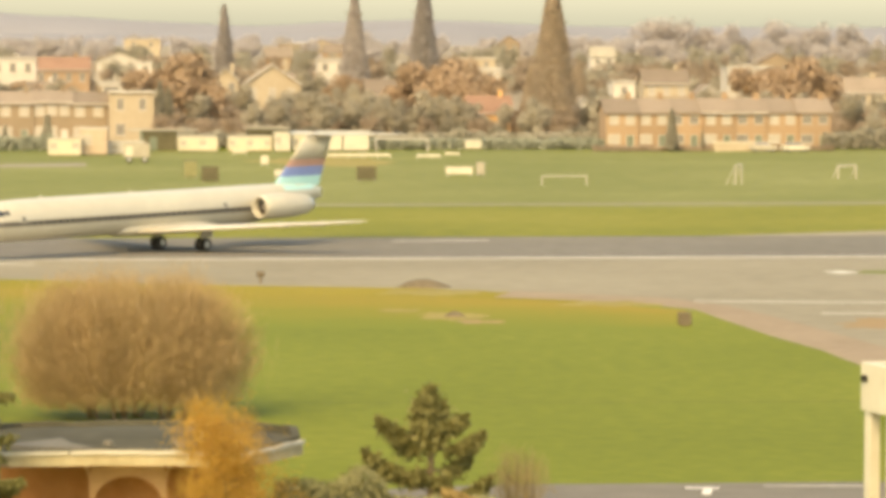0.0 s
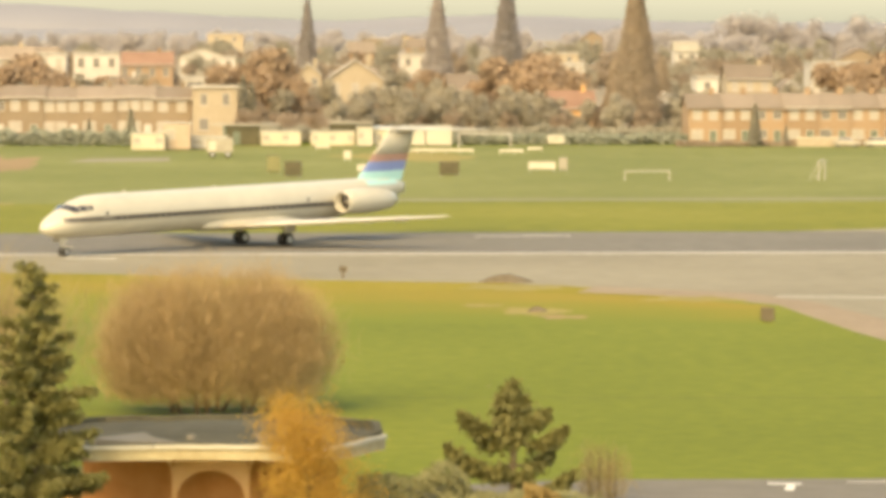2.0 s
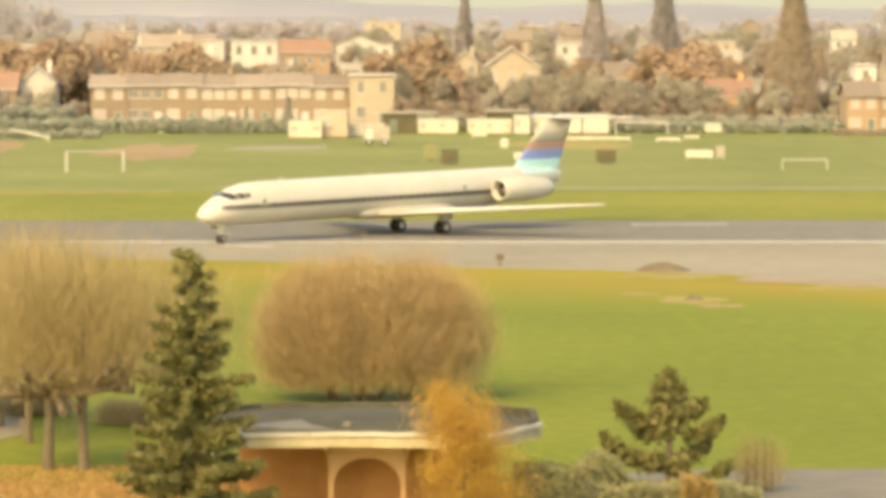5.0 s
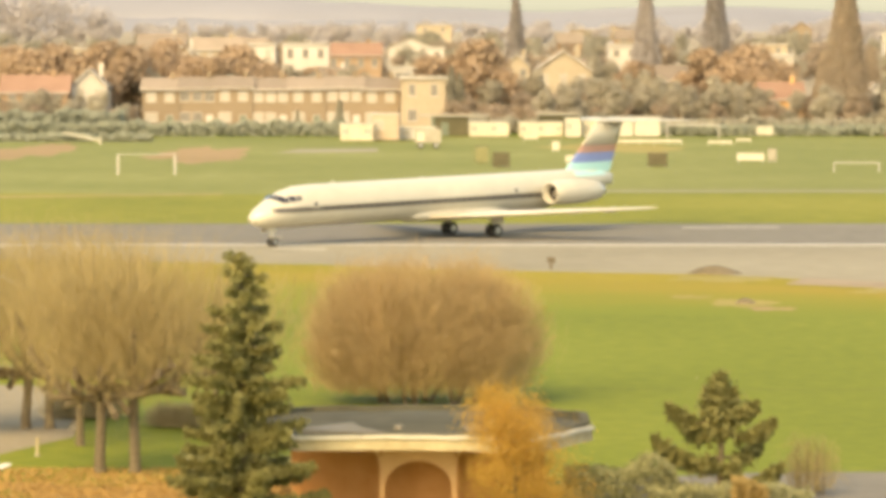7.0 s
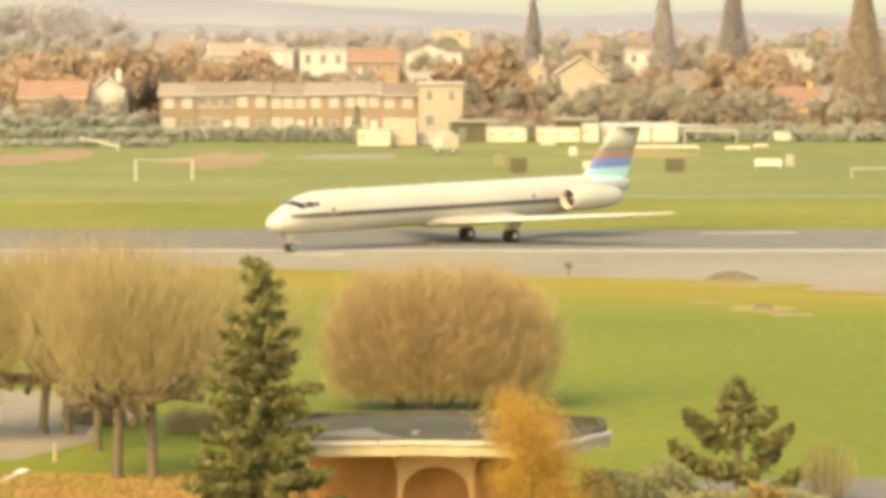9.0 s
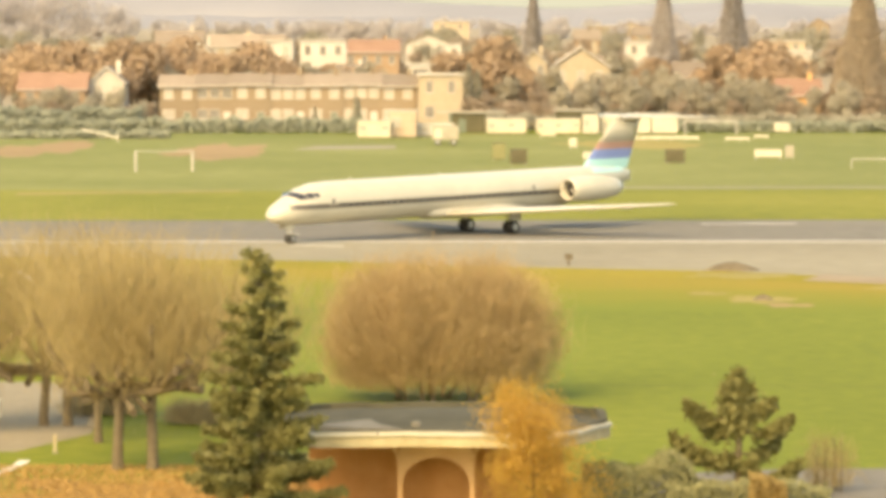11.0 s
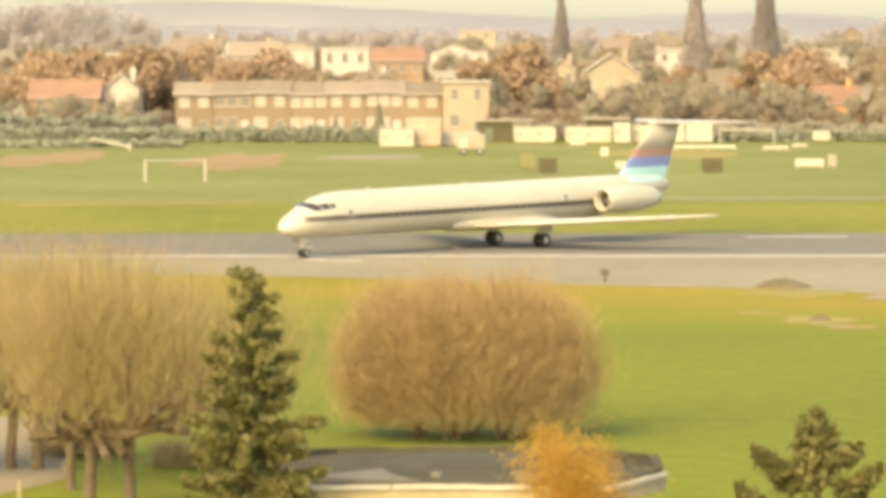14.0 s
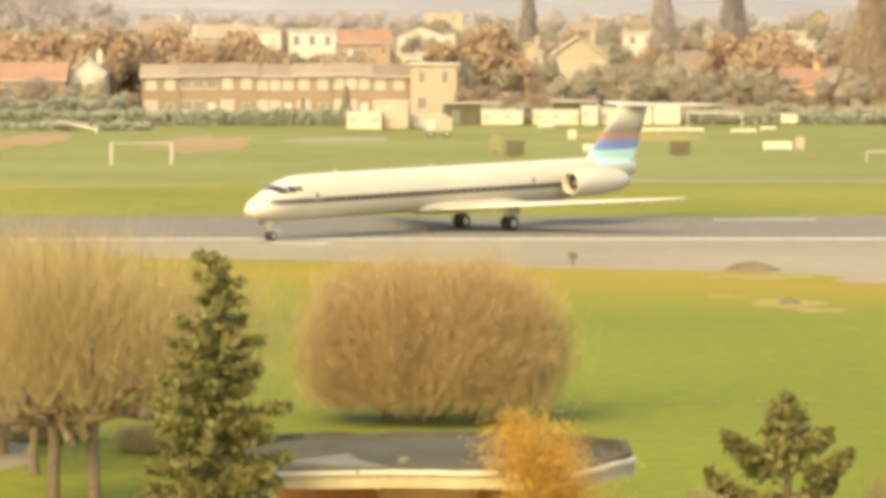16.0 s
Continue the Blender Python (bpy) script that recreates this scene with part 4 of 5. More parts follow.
def goal(x, y, w, h, turn, label, t=0.09, depth=1.2, net=False, bar=None):
    p = thing("football_goal", pose(x, y, 0, 0, 0, turn), label, "goal", "goals on the sports ground")
    for sx in (0, w):
        part("goalpost", tube(bmesh.new(), [(sx, 0, 0), (sx, 0, h)], [t, t], 10), TRIM_PAINT, p)
        part("stay", tube(bmesh.new(), [(sx, 0, h), (sx, depth, 0.03)], [t * 0.5, t * 0.5], 8), TRIM_PAINT, p)
    part("crossbar", tube(bmesh.new(), [(0, 0, h), (w, 0, h)], [bar or t] * 2, 10), TRIM_PAINT, p)
    if net:
        part("ground_bar", tube(bmesh.new(), [(0, depth, 0.05), (w, depth, 0.05)], [t * 0.5, t * 0.5], 8), TRIM_PAINT, p)
    return p


goal(-34.57, 455, 6.4, 2.3, 8, "white football goal on the sports pitch", 0.14, bar=0.05)
goal(69.12, 462, 1.9, 2.3, 60, "white football goal seen from its side", 0.08)
goal(84.21, 480, 2.6, 1.6, 25, "small white training goal", 0.10)
goal(35.39, 592, 7.6, 1.9, 0, "wide white football goal by the trees", 0.13)
goal(46.72, 462, 5.2, 1.1, 4, "low white hurdle frame on the grass", 0.07, 0.4)


def board(x, y, w, h, mat, label, legs=0.35, depth=0.25):
    p = thing("airfield_sign", pose(x, y, 0), label, "sign", "signs beside the runway")
    part("panel", block(0, w, 0, depth, legs, legs + h, 0.04), mat, p)
    for sx in (0.2, w - 0.2):
        part("leg", block(sx - 0.05, sx + 0.05, 0.05, 0.15, 0, legs + 0.02), BARE_METAL, p)
    part("rim", block(-0.04, w + 0.04, 0.06, depth + 0.05, legs + h + 0.003, legs + h + 0.06, 0.01), DARK_BOARD, p)
    return p


board(7.90, 475, 2.0, 1.65, DARK_BOARD, "dark square airfield board on short legs", 0.15, 0.5)
board(26.31, 478, 2.3, 1.5, DARK_BOARD, "dark square airfield board on short legs", 0.15, 0.5)
board(16.84, 486, 3.0, 0.75, WHITE_PAINT, "long white airfield sign panel", 0.35)
board(37.78, 490, 3.3, 0.9, WHITE_PAINT, "long white airfield sign panel", 0.35)
board(41.65, 492, 1.1, 1.5, FELT_LIGHT, "pale square board by the white sign", 0.2)
board(16.58, 530, 1.0, 1.1, WHITE_PAINT, "small white marker board", 0.3)
board(6.02, 490, 1.6, 1.9, SHRUB_LEAF, "dull green equipment box", 0.1, 0.8)
for x, y, w in ((25.66, 560, 9.8), (38.91, 556, 3.2), (13.98, 575, 2.0), (43.56, 566, 2.0)):
    fence = thing("rail_fence", pose(x, y, 0), "low white rail beside the sports ground", "fence")
    part("rail", block(0, w, -0.03, 0.03, 0.35, 0.72, 0.01), WHITE_PAINT, fence)
    for i in range(int(w / 2) + 2):
        part("post", block(min(i * 2.0, w) - 0.05, min(i * 2.0, w) + 0.05, 0.033, 0.12, 0, 0.75), WHITE_PAINT, fence)
boom = thing("barrier", pose(-50.14, 560, 0), "white sloping barrier pole on a post", "barrier")
part("post", block(5.0, 5.25, -0.12, 0.12, 0, 1.0, 0.02), WHITE_PAINT, boom)
part("boom", tube(bmesh.new(), [(0, 0, 1.75), (5.2, 0, 0.5)], [0.13, 0.15], 8), WHITE_PAINT, boom, "white boom pole")
cart = thing("equipment_cart", pose(-1.45, 545, 0), "blue-grey equipment trailer with white panels", "trailer")
part("body", block(0, 3.6, 0, 1.6, 0.7, 2.6, 0.08), FELT_LIGHT, cart)
part("side_panel", block(0.3, 1.3, -0.05, -0.003, 0.9, 2.2, 0.02), WHITE_PAINT, cart)
for wx in (0.8, 2.9):
    wheel(cart, wx, 0.1, 0.42, 0.42, 0.25)



def car(x, y, turn, mat, label):
    """A parked saloon: lofted body, glazed cabin, wheels and lamps."""
    p = thing("car", pose(x, y, 0, 0, 0, turn), label, "car", "cars parked by the terrace")
    sec = ((-2.05, 0.45, 0.80, 0.72), (-1.95, 0.28, 0.92, 0.80), (-0.9, 0.24, 0.95, 0.84), (0.9, 0.24, 0.93, 0.84), (1.9, 0.28, 0.82, 0.80), (2.05, 0.42, 0.70, 0.70))
    body = part("body", loft(bmesh.new(), [[(sx, -w, lo), (sx, w, lo), (sx, w * 1.02, (lo + hi) / 2), (sx, w * 0.94, hi), (sx, -w * 0.94, hi), (sx, -w * 1.02, (lo + hi) / 2)] for sx, lo, hi, w in sec]), mat, p)
    part("cabin", loft(bmesh.new(), [[(x0, -0.76, 0.9), (x1, -0.62, 1.40), (x1, 0.62, 1.40), (x0, 0.76, 0.9)] for x0, x1 in ((-1.55, -1.0), (1.1, 0.45))]), PANE, body, "dark glazed cabin")
    part("roof", block(-1.05, 0.5, -0.64, 0.64, 1.38, 1.45, 0.03), mat, body)
    for wx in (-1.25, 1.25):
        for wy in (-0.74, 0.74):
            wheel(p, wx, wy, 0.31, 0.31, 0.19)
    for wy in (-0.55, 0.55):
        part("headlight", block(1.98, 2.07, wy - 0.14, wy + 0.14, 0.52, 0.66, 0.02), WHITE_PAINT, body, "pale headlight")
    return p


car(96.75, 588, 8, WHITE_PAINT, "white saloon car parked before the terrace")
car(63.32, 606, 70, WHITE_PAINT, "white car parked among the hedges")
car(92.23, 589, -6, FELT_LIGHT, "grey saloon car parked before the terrace")
low = thing("garden_wall", pose(85.04, 590.5, 0), "low white garden wall before the brick terrace", "wall")
part("wall", block(0, 8.6, -0.12, 0.12, 0, 1.25, 0.02), RENDER_CREAM, low)
part("coping", block(-0.06, 8.66, -0.18, 0.18, 1.253, 1.42, 0.02), WHITE_PAINT, low, "white coping")

mk = thing("edge_marker", pose(8.91, 286, 0), "short grey marker post at the taxiway edge", "marker")
part("post", tube(bmesh.new(), [(0, 0, 0), (0, 0, 0.55)], [0.09, 0.08], 10), EARTH, mk)
part("head", block(-0.28, 0.28, -0.14, 0.14, 0.45, 0.85, 0.06), EARTH, mk)
mk = thing("edge_marker", pose(33.30, 243, 0), "dark boxy marker standing in the grass", "marker")
part("box", block(-0.42, 0.38, -0.25, 0.25, 0.08, 0.85, 0.05), EARTH, mk)
part("foot", block(-0.2, 0.2, -0.2, 0.2, 0, 0.083), EARTH, mk)


# ---- trees ----
def trunk_mesh(h, r, rng, limbs, spread, start=0.35):
    bm = bmesh.new()
    top = [(0.0, 0.0, -0.1)]
    for i in range(1, 5):
        top.append((rng.normal() * 0.02 * h, rng.normal() * 0.02 * h, h * i / 4))
    tube(bm, top, [r, r * 0.8, r * 0.6, r * 0.38, r * 0.1], 8)
    for i in range(limbs):
        z = h * rng.uniform(start, 0.85)
        a, s = rng.uniform(0, 2 * math.pi), spread * rng.uniform(0.5, 1.0)
        tube(bm, [(0, 0, z), (math.cos(a) * s * 0.5, math.sin(a) * s * 0.5, z + s * 0.3), (math.cos(a) * s, math.sin(a) * s, z + s * 0.75)], [r * 0.35, r * 0.22, r * 0.06], 5)
    return bm


def broad_tree(h, spread, leaf, rng, count, size, name="tree", label="", group="", puffs=9):
    """A broad tree: trunk, limbs and a crown of leaf clumps in uneven masses."""
    p = thing(name, pose(0, 0, 0), label, "tree", group)
    part("trunk", trunk_mesh(h * 0.85, 0.035 * h, rng, 9, spread * 0.8), BARK, p)
    c, o = [], []
    for i in range(puffs):
        a, rr, z = rng.uniform(0, 2 * math.pi), spread * rng.uniform(0.1, 0.7), h * rng.uniform(0.38, 0.86)
        rad = spread * rng.uniform(0.32, 0.55) * (1.1 - 0.5 * abs(z / h - 0.55))
        d = rng.normal(size=(count // puffs, 3))
        d /= np.linalg.norm(d, axis=1)[:, None]
        q = d * (rad * rng.uniform(0.55, 1.05, size=(len(d), 1)))
        q[:, 2] *= 0.8
        o.append(d + np.array([0, 0, 0.35]))
        c.append(q + np.array([math.cos(a) * rr, math.sin(a) * rr, z]))
    pts = np.concatenate(c)
    mesh_part("crown", cards(pts, size * rng.uniform(0.6, 1.3, len(pts)), rng, out=np.concatenate(o)), leaf, p)
    return p


def spire_tree(h, spread, leaf, rng, count, size, name, label, group="", low=0.06):
    """A poplar: a tall narrow crown of rising clumps."""
    p = thing(name, pose(0, 0, 0), label, "tree", group)
    part("trunk", trunk_mesh(h * 0.97, 0.016 * h, rng, 14, spread * 0.7, 0.15), BARK, p)
    t = rng.uniform(low, 1, count) ** 0.9
    prof = spread * np.clip(np.minimum((t - low + 0.05) * 6, 1.0), 0, 1) * (1 - t ** 1.25 * 0.88)
    a = rng.uniform(0, 2 * math.pi, count)
    lump = 0.88 + 0.06 * np.sin(a * 3 + t * 7) * np.cos(t * 23 + a * 2) + 0.07 * rng.normal(size=count)
    r = prof * lump * np.sqrt(rng.uniform(0.45, 1, count))
    pts = np.stack([r * np.cos(a), r * np.sin(a), t * h], 1)
    mesh_part("crown", cards(pts, size * rng.uniform(0.6, 1.3, count), rng, out=np.stack([np.cos(a), np.sin(a), np.full(count, 0.4)], 1), loose=0.75), leaf, p)
    return p


def scatter(proto, spots, seed):
    r = np.random.default_rng(seed)
    for i, (x, y, s) in enumerate(spots):
        m = pose(x, y, land(x, y) - 0.05, 0, 0, float(r.uniform(0, 360))) @ Matrix.Diagonal((s * float(r.uniform(0.85, 1.15)), s * float(r.uniform(0.85, 1.15)), s * float(r.uniform(0.85, 1.15)), 1))
        if i == 0:
            proto.matrix_basis = m
        else:
            copy_thing(proto, m)


rng = np.random.default_rng(11)
G = "trees of the town"
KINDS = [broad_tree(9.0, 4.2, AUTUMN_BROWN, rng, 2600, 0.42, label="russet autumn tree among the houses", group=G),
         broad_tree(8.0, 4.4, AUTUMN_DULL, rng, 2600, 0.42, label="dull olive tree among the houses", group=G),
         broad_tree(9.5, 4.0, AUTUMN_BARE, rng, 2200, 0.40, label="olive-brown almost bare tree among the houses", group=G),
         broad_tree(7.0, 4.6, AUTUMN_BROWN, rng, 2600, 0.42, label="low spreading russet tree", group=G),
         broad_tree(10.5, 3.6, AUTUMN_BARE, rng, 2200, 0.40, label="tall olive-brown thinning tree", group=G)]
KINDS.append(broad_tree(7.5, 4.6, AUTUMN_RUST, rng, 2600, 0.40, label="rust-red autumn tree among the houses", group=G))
spots = [[] for _ in KINDS]
for i in range(26):
    y = float(rng.uniform(672, 720))
    spots[5].append(((-106.7 + 65.7 * (i + float(rng.uniform(0, 1))) / 26) * y / 1000, y, float(rng.uniform(1.05, 1.3))))
for u in (7.1, 10.6, 14.1, 74.9, 78.4, 81.9, 156.6, 160.1, 163.6, 168.5):
    y = float(rng.uniform(662, 690))
    spots[5].append((u * y / 1000, y, float(rng.uniform(1.1, 1.45))))
# trees along the foot of the town and between its houses
for y0, y1, n, lo, hi in ((690, 780, 44, 0.6, 0.9),):
    for i in range(n):
        y = float(rng.uniform(y0, y1))
        u = -120.7 + 318.5 * (i + float(rng.uniform(0.1, 0.9))) / n
        k = int(rng.choice(5, p=(0.30, 0.2, 0.22, 0.16, 0.12)))
        spots[k].append((u * y / 1000, y, float(rng.uniform(lo, hi))))
for u0, u1, y0, y1, n, lo, hi in ((5.7, 117.5, 622, 646, 42, 0.62, 0.86), (5.7, 117.5, 648, 684, 32, 0.75, 1.0), (-117.9, -71.8, 624, 648, 24, 0.5, 0.72), (-71.1, 7.8, 662, 690, 28, 0.8, 1.02), (114.0, 190.8, 622, 650, 32, 0.75, 1.0), (174.0, 195.0, 606, 640, 12, 0.6, 0.85)):
    for i in range(n):
        y = float(rng.uniform(y0, y1))
        u = u0 + (u1 - u0) * (i + float(rng.uniform(0.1, 0.9))) / n
        spots[int(rng.choice(5, p=(0.28, 0.22, 0.26, 0.14, 0.10)))].append((u * y / 1000, y, float(rng.uniform(lo, hi))))
for u, y, wide, *rest in TOWN:
    if u == -8.7:
        continue
    yy = y - float(rng.uniform(3.5, 8))
    uu = u + wide * float(rng.uniform(-0.15, 0.45))
    spots[int(rng.choice(5, p=(0.34, 0.2, 0.26, 0.14, 0.06)))].append((uu * yy / 1000, yy, float(rng.uniform(0.42, 0.68))))
for u, y, k, f in ((-41, 758, 0, 0.95), (-37, 764, 5, 0.9), (-32.5, 768, 2, 0.95), (-29, 750, 0, 0.8), (-24, 765, 5, 0.95), (-19.5, 758, 2, 0.9), (-15, 762, 0, 0.95), 
                   (29, 700, 2, 0.75), (34, 704, 0, 0.8), (39, 702, 5, 0.8), (44, 790, 2, 1.1), (48, 770, 0, 0.95), (52.5, 765, 5, 0.95), (64, 690, 5, 1.0), (70, 700, 0, 1.1), (147, 668, 0, 0.8), (152, 670, 2, 0.75), (159, 664, 5, 1.0)):
    spots[k].append((u * y / 1000, y, f))
for k, proto in enumerate(KINDS):
    scatter(proto, spots[k], 20 + k)

# far woods on the slope: crowns in great number, one object a band
def wood(y0, y1, n, h, leaf, label, seed, spots=(), puffs=7):
    r = np.random.default_rng(seed)
    c, o = [], []
    where = [(float(r.uniform(-125, 199)), float(r.uniform(y0, y1)), float(r.uniform(0.7, 1.15))) for _ in range(n)] + [(u, (y0 + y1) / 2, s) for u, s in spots]
    for u, y, s in where:
        x = u * y / 1000
        for _ in range(puffs):
            d = r.normal(size=(110, 3))
            d /= np.linalg.norm(d, axis=1)[:, None]
            o.append(d + np.array([0, 0, 0.35]))
            q = d * (h * s * 0.26 * r.uniform(0.5, 1.05, (110, 1)))
            c.append(q + np.array([x + r.normal() * h * s * 0.2, y + r.normal() * h * s * 0.2, land(x, y) + h * s * r.uniform(0.22, 0.78)]))
    pts = np.concatenate(c)
    pts[:, 2] = np.maximum(pts[:, 2], [land(p[0], p[1]) + 0.1 for p in pts])
    tagged(mesh_part("far_wood", cards(pts, h * 0.065 * r.uniform(0.6, 1.3, len(pts)), r, out=np.concatenate(o)), leaf), label, "wood", kind="stuff")


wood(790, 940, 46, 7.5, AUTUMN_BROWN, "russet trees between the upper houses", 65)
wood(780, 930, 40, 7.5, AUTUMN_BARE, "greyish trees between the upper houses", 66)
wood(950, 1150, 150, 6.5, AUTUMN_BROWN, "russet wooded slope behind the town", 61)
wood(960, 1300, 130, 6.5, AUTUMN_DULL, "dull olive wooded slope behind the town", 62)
wood(1250, 1700, 260, 6.8, HAZED_GREY, "wood on the far slope, greyed by painted haze", 63)
wood(1420, 1480, 10, 9, HAZED_GREY, "tall hazy tree clumps on the skyline", 64, ((-107, 2.0), (-101, 2.0), (-96, 2.1), (-89, 1.9), (-81, 1.5), (-114, 1.9), (127, 1.5), (131, 1.6), (136, 1.6), (142, 1.2), (149, 1.3), (160, 1.5), (168, 1.4), (177, 1.3)), 16)

spire = spire_tree(24.5, 5.4, POPLAR_LEAF, rng, 30000, 0.20, "poplar", "tall tan columnar poplar in autumn leaf", "poplars")
far_spire = spire_tree(27, 3.6, POPLAR_HAZED, rng, 20000, 0.24, "poplar", "tall hazy grey columnar poplar", "poplars")
scatter(spire, [(66.42, 640, 1.0), (64.41, 655, 0.55), (73.81, 668, 0.5)], 3)
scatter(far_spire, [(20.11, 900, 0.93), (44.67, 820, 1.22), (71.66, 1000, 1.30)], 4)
cyp = spire_tree(8, 1.3, AUTUMN_DULL, rng, 2200, 0.3, "cypress", "narrow dark evergreen by the houses", "evergreens by the houses", 0.02)
scatter(cyp, [(5.47, 642, 1.15), (-19.19, 608, 0.5), (-12.74, 600, 0.68), (78.79, 590, 0.66), (83.60, 592, 0.4), (48.81, 640, 0.8), (4.21, 655, 1.0)], 5)


def hedge(u0, u1, y, h, d, n, label, leaf=HEDGE_LEAF, size=0.4, rough=0.28, wave=2.3):
    r = np.random.default_rng(int(u0 + y) + 500)
    x0, x1 = u0 * y / 1000, u1 * y / 1000
    x = r.uniform(x0, x1, n)
    top = h * (1 - rough + rough * np.array([noise.noise((v / wave, y, 0)) for v in x])) * (0.9 + 0.2 * np.array([noise.noise((v / 9, y, 3)) for v in x]))
    pts = np.stack([x, y + r.uniform(-d / 2, d / 2, n), r.uniform(0.02, 1, n) ** 0.8 * top], 1)
    return tagged(mesh_part("hedge", cards(pts, size * r.uniform(0.6, 1.3, n), r, out=np.stack([r.normal(size=n) * 0.5, (pts[:, 1] - y - d * 0.3) / d, np.full(n, 0.6)], 1)), leaf), label, "hedge", kind="stuff")


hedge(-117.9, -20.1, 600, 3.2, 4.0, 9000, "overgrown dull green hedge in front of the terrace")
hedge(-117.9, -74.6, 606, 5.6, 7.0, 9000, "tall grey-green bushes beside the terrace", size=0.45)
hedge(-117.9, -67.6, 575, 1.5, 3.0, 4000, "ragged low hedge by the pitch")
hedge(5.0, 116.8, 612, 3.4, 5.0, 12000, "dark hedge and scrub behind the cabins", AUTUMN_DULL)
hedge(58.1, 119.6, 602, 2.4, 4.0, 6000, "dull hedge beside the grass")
hedge(171.3, 197.8, 600, 4.2, 5.0, 4000, "dark bushes beside the terrace", AUTUMN_DULL)
hedge(114.0, 174.0, 592, 0.9, 1.6, 4000, "low garden hedge before the terrace", AUTUMN_BROWN)


# ---- near trees and pavilion ----
def twig_bush(name, x, y, w, d, h, n, leaf, label, rng, stems=14, lift=0.18, group=""):
    """A wide bare bush: several stems and a dome of fine upright twigs."""
    p = thing(name, pose(x, y, 0), label, "bush", group)
    for i in range(stems):
        a = 2 * math.pi * (i + rng.uniform(0, 0.7)) / stems
        f = rng.uniform(0.25, 0.75)
        base = (math.cos(a) * w * 0.11 * rng.uniform(0.3, 2.2), math.sin(a) * d * 0.11, -0.05)
        mid = (math.cos(a) * w * 0.25 * f + base[0] * 0.4, math.sin(a) * d * 0.25 * f, h * lift * 1.6)
        tip = (math.cos(a) * w * 0.42 * f, math.sin(a) * d * 0.42 * f, h * rng.uniform(0.55, 0.8))
        part("stem", tube(bmesh.new(), [base, mid, tip], [0.016 * h, 0.011 * h, 0.003 * h], 6), BARK, p)
    # short rising twigs fill a low rounded crown with a soft edge
    az = rng.uniform(0, 2 * math.pi, n)
    el = np.arcsin(rng.uniform(-0.08, 1, n))
    lump = 0.93 + 0.05 * np.sin(az * 5 + el * 4) + 0.03 * np.sin(az * 11 - el * 9) + rng.normal(size=n) * 0.06
    f = rng.uniform(0.25, 1.0, n) ** 0.45
    e = np.stack([np.cos(az) * np.cos(el) ** 0.65 * w / 2, np.sin(az) * np.cos(el) ** 0.75 * d / 2, np.sign(np.sin(el)) * np.abs(np.sin(el)) ** 0.85 * h * (1 - lift)], 1) * (lump * f)[:, None]
    en = e + np.array([0, 0, h * lift])
    en[:, 2] = np.maximum(en[:, 2], h * rng.uniform(0.07, 0.21, n))
    en[:, :2] *= 0.8 + 0.2 * np.minimum(1, en[:, 2:3] / (h * 0.4))
    out = e / np.linalg.norm(e, axis=1)[:, None] * 0.55 + np.array([0, 0, 0.55]) + rng.normal(size=(n, 3)) * 0.42
    st = en - out * rng.uniform(0.35, 0.95, (n, 1))
    st[:, 2] = np.maximum(st[:, 2], h * 0.07)
    mid = (st + en) / 2 + rng.normal(size=(n, 3)) * 0.06
    mesh_part("twig_crown", strands(st, mid, en, rng.uniform(0.004, 0.011, n), rng), leaf, p)
    return p


rng = np.random.default_rng(7)
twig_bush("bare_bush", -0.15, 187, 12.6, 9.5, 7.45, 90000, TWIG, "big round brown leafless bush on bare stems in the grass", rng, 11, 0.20)


